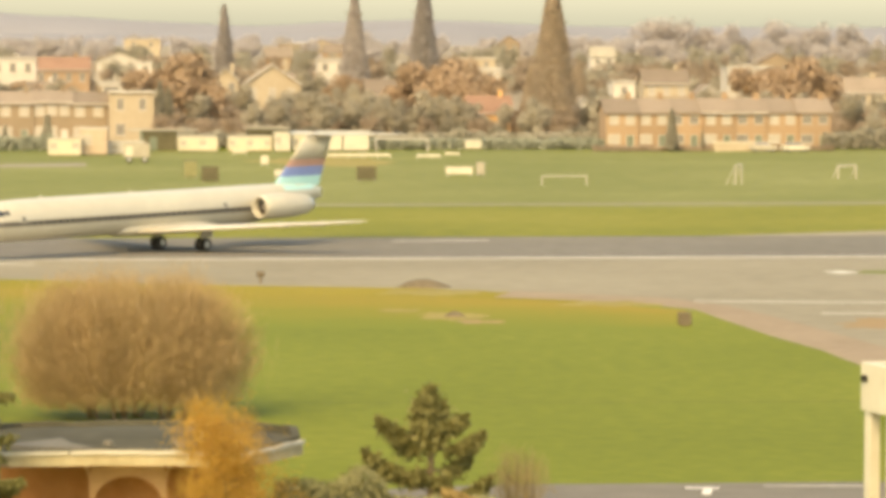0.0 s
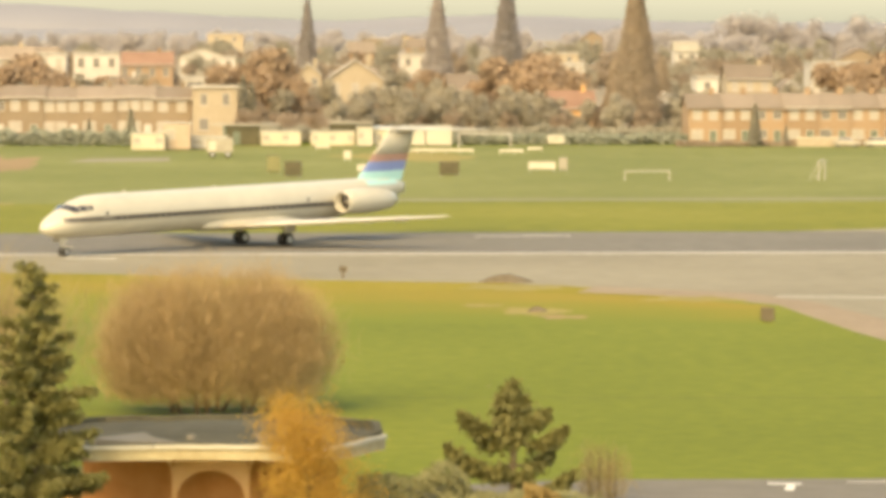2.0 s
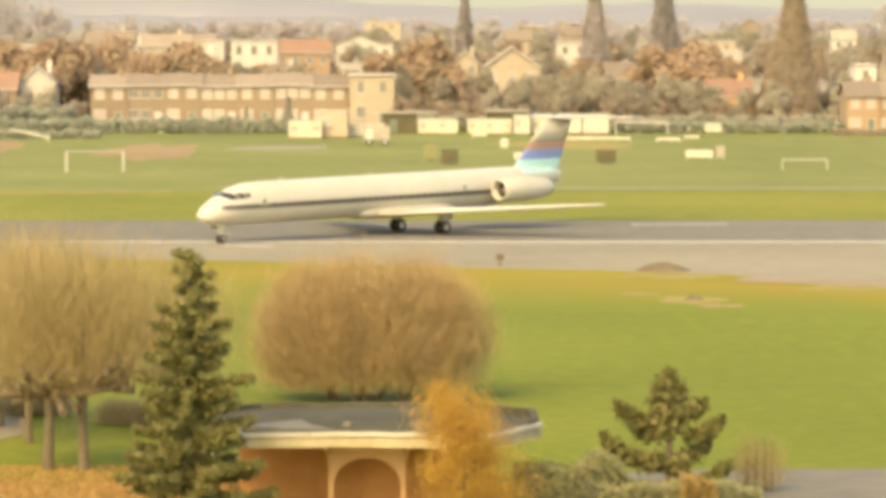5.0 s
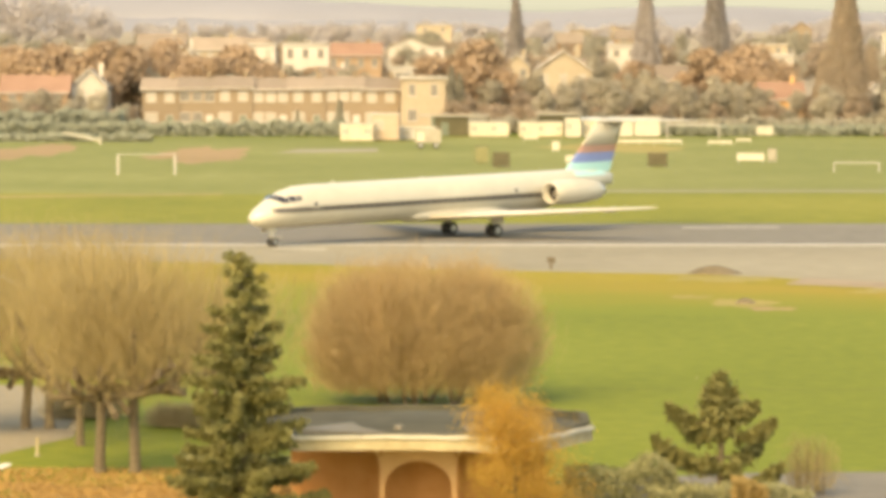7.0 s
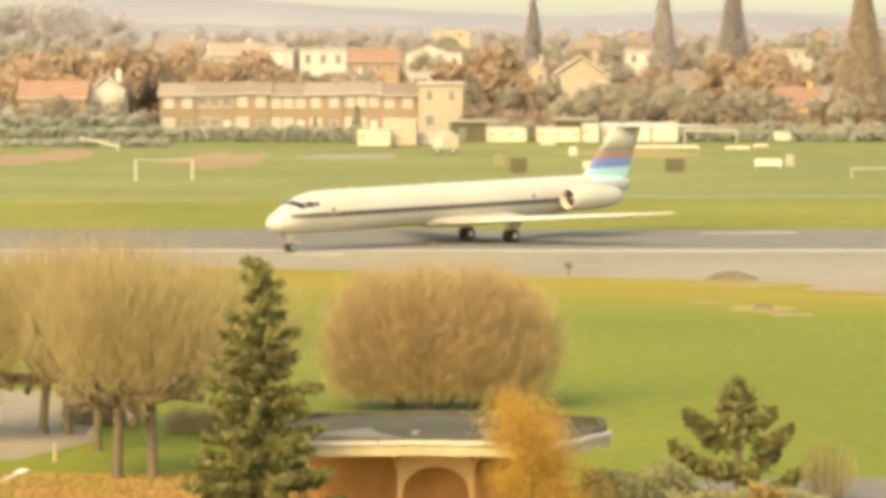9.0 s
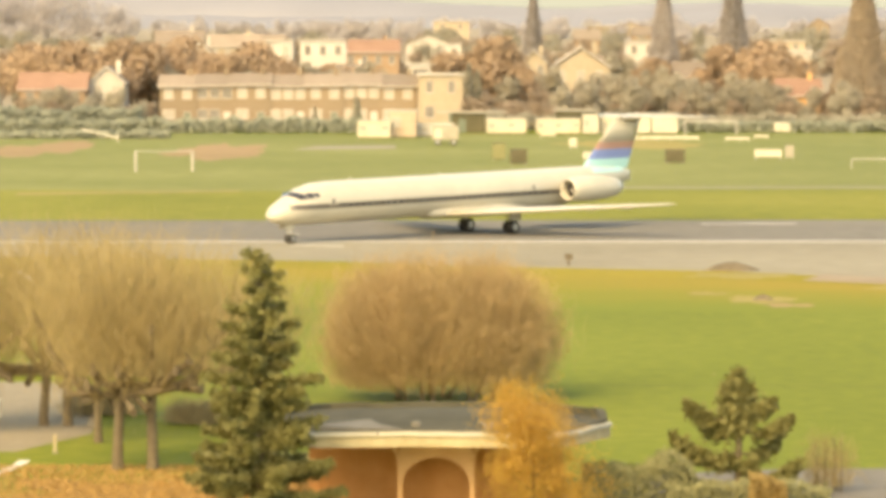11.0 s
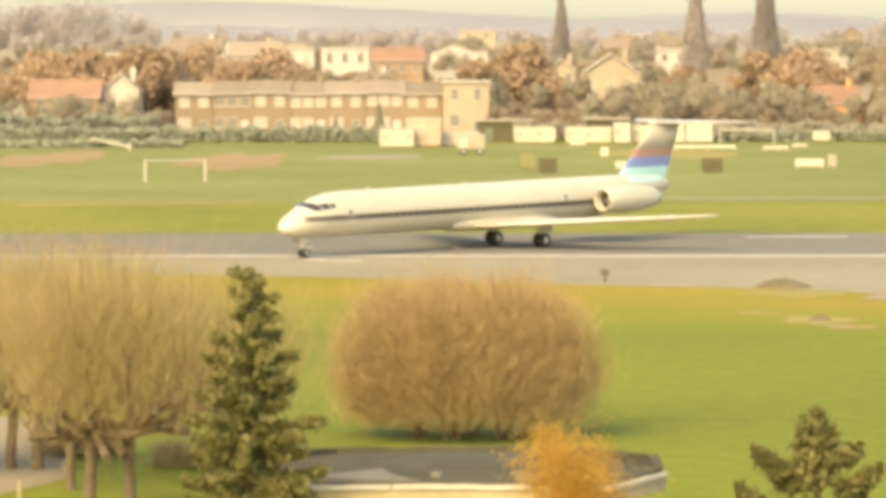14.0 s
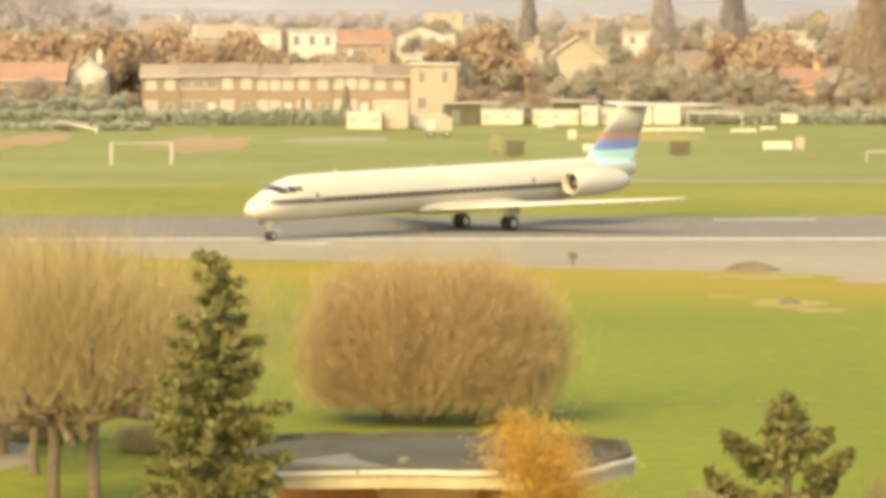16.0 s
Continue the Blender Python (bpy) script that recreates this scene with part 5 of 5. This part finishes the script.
def pollard(x, y, h, w, n, leaf, label, rng, trunks=1, girth=0.2):
    """A pollarded tree: stout trunk, crooked knuckled limbs and a haze of long upright shoots."""
    p = thing("bare_tree", pose(x, y, 0), label, "tree", "bare trees by the car park")
    knobs = []
    for t in range(trunks):
        ox = (t - (trunks - 1) / 2) * 1.25 + rng.normal() * 0.06
        head = (ox + rng.normal() * 0.12, rng.normal() * 0.15, h * rng.uniform(0.26, 0.36))
        part("trunk", tube(bmesh.new(), [(ox, 0, -0.1), (ox * 1.02, 0, 0.5), ((ox + head[0]) / 2, head[1] / 2, head[2] * 0.6), head], [girth * 1.25, girth, girth * 0.9, girth * 1.05], 10), BARK, p)
        for i in range(14):
            a, s = rng.uniform(0, 2 * math.pi), w * rng.uniform(0.15, 0.6)
            z = head[2] + h * rng.uniform(-0.10, 0.27)
            k1 = (head[0] + math.cos(a) * s * 0.5, head[1] + math.sin(a) * s * 0.5, head[2] + (z - head[2]) * rng.uniform(-0.1, 0.5))
            k2 = (head[0] + math.cos(a) * s, head[1] + math.sin(a) * s, z)
            up = (k2[0] + rng.normal() * 0.08, k2[1] + rng.normal() * 0.08, z + rng.uniform(0.2, 0.4))
            part("limb", tube(bmesh.new(), [head, k1, k2, up], [girth * 0.72, girth * 0.52, girth * 0.75, girth * 0.25], 7), BARK, p)
            knobs += [k1, k2, k2, up, up]
        for i in range(3):
            top = (head[0] + rng.normal() * 0.4, head[1] + rng.normal() * 0.4, h * rng.uniform(0.8, 0.97))
            part("leader", tube(bmesh.new(), [head, tuple((u + v) / 2 + rng.normal() * 0.08 for u, v in zip(head, top)), top], [girth * 0.4, 0.05, 0.008], 6), BARK, p)
            knobs += [tuple(u + (v - u) * f for u, v in zip(head, top)) for f in (0.2, 0.45, 0.65)]
    idx = rng.integers(0, len(knobs), n)
    root = np.array(knobs)[idx] + rng.normal(size=(n, 3)) * np.array([1.0, 1.0, 0.6])
    root[:n // 4, 2] -= rng.uniform(0, 1.5, n // 4)
    f = rng.uniform(0, 1, (n, 1))
    lean = rng.normal(size=(n, 3)) * np.array([0.2, 0.2, 0.0]) + np.array([0, 0, 1.0])
    reach = np.maximum(h * rng.uniform(0.55, 1.0, n) - root[:, 2], 0.4)[:, None]
    st = root + lean * reach * (0.14 + 0.68 * f)
    en = st + (lean + rng.normal(size=(n, 3)) * np.array([0.35, 0.35, 0.15])) * reach * rng.uniform(0.15, 0.4, (n, 1))
    mid = (st + en) / 2 + rng.normal(size=(n, 3)) * 0.05
    mesh_part("twig_crown", strands(st, mid, en, rng.uniform(0.005, 0.011, n), rng), leaf, p)
    return p


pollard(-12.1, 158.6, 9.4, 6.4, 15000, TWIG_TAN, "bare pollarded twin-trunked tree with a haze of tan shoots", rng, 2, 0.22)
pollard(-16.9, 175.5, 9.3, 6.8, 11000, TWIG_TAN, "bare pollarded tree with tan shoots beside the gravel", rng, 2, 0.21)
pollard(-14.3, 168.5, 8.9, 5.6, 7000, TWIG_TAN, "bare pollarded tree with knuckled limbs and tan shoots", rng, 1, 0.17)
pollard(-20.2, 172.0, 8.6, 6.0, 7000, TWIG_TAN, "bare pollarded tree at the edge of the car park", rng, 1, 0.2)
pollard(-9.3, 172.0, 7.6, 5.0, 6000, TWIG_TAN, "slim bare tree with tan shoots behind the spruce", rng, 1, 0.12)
for x, y, w, h in ((-15.2, 180, 4.5, 1.5), (-10.6, 176, 4.0, 1.4)):
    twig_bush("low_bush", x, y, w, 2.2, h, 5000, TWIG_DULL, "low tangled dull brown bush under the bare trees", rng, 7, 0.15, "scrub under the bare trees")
post = thing("bollard", pose(-15.85, 164.5, 0), "slim white bollard at the edge of the car park", "bollard")
part("shaft", tube(bmesh.new(), [(0, 0, 0), (0, 0, 0.70), (0, 0, 0.78)], [0.07, 0.065, 0.03], 10), DULL_CREAM, post)
part("base", tube(bmesh.new(), [(0, 0, 0), (0, 0, 0.06)], [0.14, 0.12], 10), CONCRETE, post)
box = thing("utility_cabinet", pose(-19.75, 178.0, 0), "small white utility cabinet beside the car park", "cabinet")
part("body", block(-0.22, 0.22, -0.15, 0.15, 0.08, 0.86, 0.02), WHITE_PAINT, box)
part("lid", block(-0.25, 0.25, -0.18, 0.18, 0.863, 0.92, 0.015), WHITE_PAINT, box)
part("plinth", block(-0.20, 0.20, -0.13, 0.13, 0, 0.077), CONCRETE, box)
mound("boulder", -15.2, 175.0, 0.36, 0.3, 0.42, ROOF_PANEL, "small pale grey boulder beside the trees", 8)


def conifer(name, x, y, h, w, n, label, rng, tiers=17, low=0.0, droop=0.16):
    """A spruce: trunk and whorls of drooping boughs covered with needle sprays."""
    p = thing(name, pose(x, y, 0), label, "tree")
    part("trunk", tube(bmesh.new(), [(0, 0, -0.1), (0, 0, h * 0.5), (0, 0, h * 0.98)], [0.2, 0.12, 0.02], 8), BARK, p)
    segs = []
    for t in range(tiers):
        f = low + (1 - low) * (t + 0.4) / tiers
        reach = w / 2 * (1 - f) ** 0.8 * rng.uniform(0.8, 1.15) + 0.36
        k = 6 if t < tiers - 4 else 4
        for i in range(k):
            a = 2 * math.pi * (i + rng.uniform(-0.3, 0.3)) / k + t * 0.7
            r = reach * rng.uniform(0.68, 1.1)
            z = h * f + rng.normal() * 0.1
            tip = (math.cos(a) * r, math.sin(a) * r, z - droop * r + 0.10 * r)
            mid = (math.cos(a) * r * 0.5, math.sin(a) * r * 0.5, z - droop * r)
            part("bough", tube(bmesh.new(), [(0, 0, z), mid, tip], [0.035, 0.025, 0.008], 4), BARK, p)
            segs.append(((0, 0, z), mid, tip, r))
    wts = np.array([s[3] ** 1.5 for s in segs])
    idx = rng.choice(len(segs), n, p=wts / wts.sum())
    A, B, C = (np.array([s[j] for s in segs])[idx] for j in (0, 1, 2))
    t = rng.uniform(0.15, 1.05, (n, 1))
    pts = np.where(t < 0.5, A + (B - A) * t * 2, B + (C - B) * (t * 2 - 1))
    pts = pts + rng.normal(size=(n, 3)) * np.array([0.13, 0.13, 0.11]) * (1.15 - 0.5 * t)
    pts[:, 2] -= np.abs(rng.normal(size=n)) * 0.09
    mesh_part("needles", cards(pts, 0.13 * rng.uniform(0.6, 1.4, n), rng, stretch=2.0), NEEDLE, p)
    return p


conifer("spruce", -6.42, 141, 9.95, 5.4, 26000, "tall dark green spruce with ragged drooping boughs", rng)


def small_pine(x, y, h, label, rng):
    """A young pine: few upswept limbs, each with a dense needle tuft."""
    p = thing("pine", pose(x, y, 0), label, "tree")
    part("trunk", tube(bmesh.new(), [(0, 0, -0.1), (0.05, 0, h * 0.5), (0, 0, h * 0.93)], [0.16, 0.11, 0.03], 8), BARK, p)
    sprays = [((0, 0, h - 1.7), (0, 0, h), 0.62, 1700), ((0, 0, h - 1.9), (-0.5, 0.2, h - 0.55), 0.42, 700), ((0, 0, h - 1.9), (0.5, -0.2, h - 0.5), 0.42, 700), ((0, 0, h - 2.2), (0.1, 0.3, h - 1.3), 0.36, 420)]
    for dx, dz in ((-2.0, -1.0), (1.35, -1.0), (1.95, -1.55), (-2.45, -2.25), (-1.35, -1.75), (2.3, -3.2), (-2.4, -3.5), (1.55, -2.5), (-1.4, -2.9), (0.6, -3.3), (-0.6, -3.1)):
        tip = (dx, rng.normal() * 0.5, h + dz)
        low = (0, 0, h + dz - 0.30 * abs(dx))
        bend = (dx * 0.6, tip[1] * 0.6, h + dz - 0.40 * abs(dx))
        part("limb", tube(bmesh.new(), [low, bend, tip], [0.06, 0.045, 0.012], 5), BARK, p)
        sprays += [(bend, tip, 0.26, 480), ((dx * 0.4, tip[1] * 0.3, h + dz - 0.40 * abs(dx)), (dx * 0.7, tip[1] * 0.7, h + dz - 0.20 * abs(dx)), 0.18, 220), (tuple((q + s) / 2 for q, s in zip(bend, tip)), (dx * 0.98, tip[1], h + dz - 0.22), 0.20, 240)]
    pts = []
    for q, s, r, n in sprays:
        t = rng.uniform(0, 1, (n, 1))
        pts.append(np.array(q) + (np.array(s) - np.array(q)) * t + rng.normal(size=(n, 3)) * r * (0.75 - 0.6 * t))
    pts = np.concatenate(pts)
    mesh_part("needles", cards(pts, 0.12 * rng.uniform(0.6, 1.4, len(pts)), rng, stretch=2.4), NEEDLE, p)


small_pine(10.83, 148, 4.75, "young dark green pine with upswept limbs", rng)

birch = thing("birch", pose(3.07, 139, 0), "small orange-yellow autumn birch beside the pavilion", "tree")
part("trunk", tube(bmesh.new(), [(0, 0, -0.1), (0.05, 0, 1.4), (-0.05, 0.04, 3.0), (-0.1, 0, 4.8)], [0.11, 0.085, 0.055, 0.01], 8), BARK, birch)
for i in range(14):
    z, a, f = rng.uniform(1.0, 4.0), rng.uniform(0, 2 * math.pi), rng.uniform(0.7, 1.5)
    part("limb", tube(bmesh.new(), [(0, 0, z), (math.cos(a) * f * 0.5, math.sin(a) * f * 0.5, z + f * 0.3), (math.cos(a) * f, math.sin(a) * f, z + f * 0.7)], [0.04, 0.025, 0.006], 5), BARK, birch)
pts = []
for i in range(84):
    z = 0.7 + 4.5 * rng.uniform(0, 1) ** 0.85
    g = (z - 0.7) / 4.5
    wide = 2.1 * (1 - 0.62 * g ** 1.5)
    a, f = rng.uniform(0, 2 * math.pi), math.sqrt(rng.uniform(0.02, 1))
    pts.append(rng.normal(size=(330, 3)) * np.array([0.40, 0.40, 0.36]) * rng.uniform(0.6, 1.2) + np.array([math.cos(a) * wide * f + 0.75 - 1.1 * g, math.sin(a) * wide * f, z]))
pts = np.concatenate(pts)
pts[:, 2] = np.maximum(pts[:, 2], 0.3)
mesh_part("crown", cards(pts, 0.047 * rng.uniform(0.6, 1.4, len(pts)), rng), ORANGE_LEAF, birch)
hedge(34.4, 62.3, 147, 2.9, 2.2, 5200, "low grey-green shrubs by the pavilion", SHRUB_LEAF, 0.10, 0.4, 1.5)
hedge(55.3, 96.0, 146, 1.7, 2.0, 4200, "scrubby grey-green shrubs under the pine", SHRUB_LEAF, 0.10, 0.4, 1.3)
hedge(76.3, 85.0, 144, 2.2, 1.4, 3000, "small ochre shrub beside the pine", OCHRE_LEAF, 0.12)
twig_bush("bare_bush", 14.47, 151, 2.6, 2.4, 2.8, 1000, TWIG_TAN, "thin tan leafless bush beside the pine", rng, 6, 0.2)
hedge(-115.1, -63.4, 200, 0.9, 2.0, 3000, "ragged low scrub behind the car park", SHRUB_LEAF, 0.2)
hedge(-59.2, -22.9, 156, 1.6, 3.0, 5000, "dull scrub at the foot of the spruce", SHRUB_LEAF, 0.15)

LITTER = material("leaf_littered_soil", (0.20, 0.125, 0.040), (0.30, 0.185, 0.060), 0.95, fine=3.0, coarse=0.3)
ragged(-11.0, 147.0, 7.0, 8.0, 33, LITTER, "brown soil littered with fallen leaves")
# fallen leaves under the bare trees
r = np.random.default_rng(31)
n = 26000
pts = np.stack([r.uniform(-19, -4.0, n), 140 + 20 * r.uniform(0, 1, n) ** 1.4, np.full(n, 0.03)], 1)
tagged(mesh_part("fallen_leaves", cards(pts, 0.085 * r.uniform(0.6, 1.4, n), r, 0.9), FALLEN_LEAF), "orange fallen leaves lying on the grass", "leaves", kind="stuff")

# round pavilion
PX, PY = -0.26, 148.3
pav = thing("pavilion", pose(PX, PY, 0), "round garden pavilion with dark roof, white fascia and terracotta arches", "pavilion")
RR, RY, k = 6.25, 5.3, 96


def rim(a):
    """Slightly wavy height of the roof edge."""
    return 2.96 + 0.030 * math.cos(4 * a + 0.6) + 0.07 * noise.noise((5 * math.cos(a), 5 * math.sin(a), 2))


def plan(a, f):
    """The eight-sided plan of the roof: long front and back, slanting ends."""
    c, q = math.cos(a), math.sin(a)
    r = f / max(abs(c), abs(q), (0.65 * abs(c) + 0.3 * abs(q)) / 0.755)
    return RR * r * c, RY * r * q


bm = bmesh.new()
rings = []
for f, dz in ((1.0, 0.0), (0.93, -0.02), (0.6, 0.10), (0.25, 0.22), (0.03, 0.26)):
    rings.append([(*plan(a, f), rim(a) * f + 2.98 * (1 - f) + dz) for a in (2 * math.pi * i / k for i in range(k))])
rings.insert(0, [(x * 0.995, y * 0.995, z - 0.12) for x, y, z in rings[0]])
roof = part("roof", loft(bm, rings), FELT, pav, "dark grey felt roof")
def eaves(f0, f1, z0, z1, angles):
    """Sections of a moulding that follows the roof edge."""
    return [[(*plan(a, f), rim(a) + z) for f, z in ((f0, z0), (f1, z0), (f1, z1), (f0, z1))] for a in angles]


part("fascia", closed_loft(bmesh.new(), eaves(1.0, 1.015, -0.42, -0.02, [2 * math.pi * i / k for i in range(k)])), DULL_CREAM, roof, "stained cream roof-edge fascia")
# the white ledge lies along the front in three lengths
for a0, a1 in ((200, 252), (252.6, 289), (289.6, 340)):
    part("fascia_ledge", loft(bmesh.new(), eaves(1.0, 1.03, -0.017, 0.12, [radians(a0 + (a1 - a0) * i / 16) for i in range(17)])), WHITE_PAINT, roof, "white roof-edge ledge")
rings = [[(*plan(a, f), rim(a) + (z + 0.16 * abs(math.cos(a)) ** 6 if z > 0 else z)) for f, z in ((0.955, -0.1), (0.999, -0.1), (0.999, 0.17), (0.955, 0.17))] for a in (2 * math.pi * i / k for i in range(k))]
part("upstand", closed_loft(bmesh.new(), rings), FELT, roof, "dark felt-covered roof upstand")
for a0, a1, f0, f1 in ((221, 259, 0.5, 0.93), (288, 319, 0.55, 0.92)):
    bm = bmesh.new()
    pts = [(f1, a0 + (a1 - a0) * q / 8) for q in range(9)] + [(f0 + (f1 - f0) * (0.45 + 0.35 * math.cos(math.pi * q / 5)), a1 - (a1 - a0) * q / 5) for q in range(1, 5)]
    top = [(RR * f * math.cos(radians(a)), RY * f * math.sin(radians(a)), 3.36 - 0.35 * (f - 0.3)) for f, a in pts]
    loft(bm, [[(x, y, z - 0.28) for x, y, z in top], top])
    part("roof_panel", bm, ROOF_PANEL, roof, "raised pale roof panel")
part("roof_vent", tube(bmesh.new(), [(-0.7, -3.2, 3.0), (-0.7, -3.2, 3.22), (-0.7, -3.2, 3.26)], [0.2, 0.18, 0.06], 12), ROOF_PANEL, roof)
bm = bmesh.new()
core = part("core_wall", loft(bm, [[(4.7 * math.cos(a), 1.7 * math.sin(a) + 0.5, z) for a in (2 * math.pi * i / 32 for i in range(32))] for z in (0, 3.0)]), TERRACOTTA, pav, "terracotta inner wall")
S = 2.78


def arch_panel(q, cx, cy):
    """One side of the arcade: two half piers and a round arch between them, with thickness."""
    outer = [(-S / 2, 0), (-S / 2, 2.55), (S / 2, 2.55), (S / 2, 0)]
    half = S / 2 - 0.17
    inner = [(-half, 0), (-half, 0.95)] + [(-half * math.cos(radians(v)), 0.95 + 1.0 * math.sin(radians(v))) for v in range(15, 180, 15)] + [(half, 0.95), (half, 0)]
    bm = bmesh.new()
    m = pose(cx, cy, 0, 0, 0, q)
    n = len(inner)
    face = []
    for i, (x, z) in enumerate(inner):
        f = i / (n - 1)
        if f < 0.25:
            ox, oz = -S / 2, min(z, 2.55) if i < 2 else 2.55 * min(1, z / 1.85)
        elif f > 0.75:
            ox, oz = S / 2, min(z, 2.55) if i > n - 3 else 2.55 * min(1, z / 1.85)
        else:
            ox, oz = -S / 2 + S * (f - 0.25) / 0.5, 2.55
        face.append(((x, z), (ox, oz)))
    vs = [[bm.verts.new(m @ Vector((a[0], dy, a[1]))) for dy in (0, 0.3)] + [bm.verts.new(m @ Vector((b[0], dy, b[1]))) for dy in (0, 0.3)] for a, b in face]
    for a, b in zip(vs, vs[1:]):
        bm.faces.new((a[0], b[0], b[2], a[2]))
        bm.faces.new((a[1], a[3], b[3], b[1]))
        bm.faces.new((a[0], a[1], b[1], b[0]))
        bm.faces.new((a[2], b[2], b[3], a[3]))
    return bm


def flare(side, y):
    """A curved bracket that spreads the head of a pier towards the eaves."""
    edge = [(S / 2 + 0.62 * (1 - math.sin(radians(v))), 2.55 - 0.95 * (1 - math.cos(radians(v)))) for v in range(0, 91, 15)]
    ring = [(S / 2, 2.55)] + edge
    return loft(bmesh.new(), [[(side * x, y + dy, z) for x, z in ring] for dy in (0.03, 0.27)])


for y, q in ((-3.25, 0), (3.05, 180)):
    arch = part("arch", arch_panel(q, 0, y + (0.3 if q else 0)), SALMON, pav, "salmon rendered arch on slim piers")
    for side in (-1, 1):
        part("bracket", flare(side, y), SALMON, arch, "salmon curved bracket under the eaves")
part("soffit", loft(bmesh.new(), [[(w * math.cos(a), d * math.sin(a), z) for a in (2 * math.pi * i / 40 for i in range(40))] for w, d, z in ((4.7, 3.7, 2.56), (5.7, 4.5, 2.66))]), CREAM_PAINT, pav)
part("floor_slab", tube(bmesh.new(), [(0, 0, 0.0), (0, 0, 0.06)], [5.2, 5.2], 40), CONCRETE, pav)

# white flat-roofed building at the road
bx, by = 22.28, 121.0
b = thing("white_building", pose(bx, by, 0, 0, 0, -78), "white flat-roofed building with deep fascia and dark glass", "building")
part("roof", block(0.1, 13.8, 0.0, 9.8, 7.62, 7.78, 0.02), FELT, b, "dark felt roof")
fas = part("fascia", block(-0.1, 14, -0.3, -0.003, 6.45, 7.92, 0.03), WHITE_PAINT, b, "deep white fascia")
part("fascia_lamp", tube(bmesh.new(), [(0.35, -0.44, 7.45), (0.35, -0.303, 7.45)], [0.11, 0.11], 12), DARK, fas, "round dark lamp on the fascia")
part("end_fascia", block(-0.1, 0.097, 0.0, 10, 6.45, 7.92, 0.03), WHITE_PAINT, b)
for i in range(4):
    part("column", block(-0.05 + i * 4.4, 0.40 + i * 4.4, -0.2, 0.15, 0, 6.447, 0.03), WHITE_PAINT, b, "white square column")
part("column", block(-0.05, 0.45, 9.4, 9.9, 0, 6.447, 0.03), WHITE_PAINT, b, "white square column")
for i in range(3):
    for f in range(2):
        fr = part("window", closed_loft(bmesh.new(), [[(x, y, z) for x, z, y in ((ox, oz, 0.30), (ix, iz, 0.30), (ix, iz, 0.42), (ox, oz, 0.42))] for ox, oz, ix, iz in (
            (0.47 + i * 4.4, 0.1 + f * 3.2, 0.59 + i * 4.4, 0.22 + f * 3.2), (4.33 + i * 4.4, 0.1 + f * 3.2, 4.21 + i * 4.4, 0.22 + f * 3.2),
            (4.33 + i * 4.4, 3.2 + f * 3.2, 4.21 + i * 4.4, 3.08 + f * 3.2), (0.47 + i * 4.4, 3.2 + f * 3.2, 0.59 + i * 4.4, 3.08 + f * 3.2))]), WHITE_PAINT, b)
        part("pane", block(0.59 + i * 4.4, 4.21 + i * 4.4, 0.34, 0.38, 0.22 + f * 3.2, 3.08 + f * 3.2), PANE, fr, "dark grey glass pane")
part("wall", block(0.2, 13.6, 0.6, 9.7, 0, 7.6), RENDER_CREAM, b)
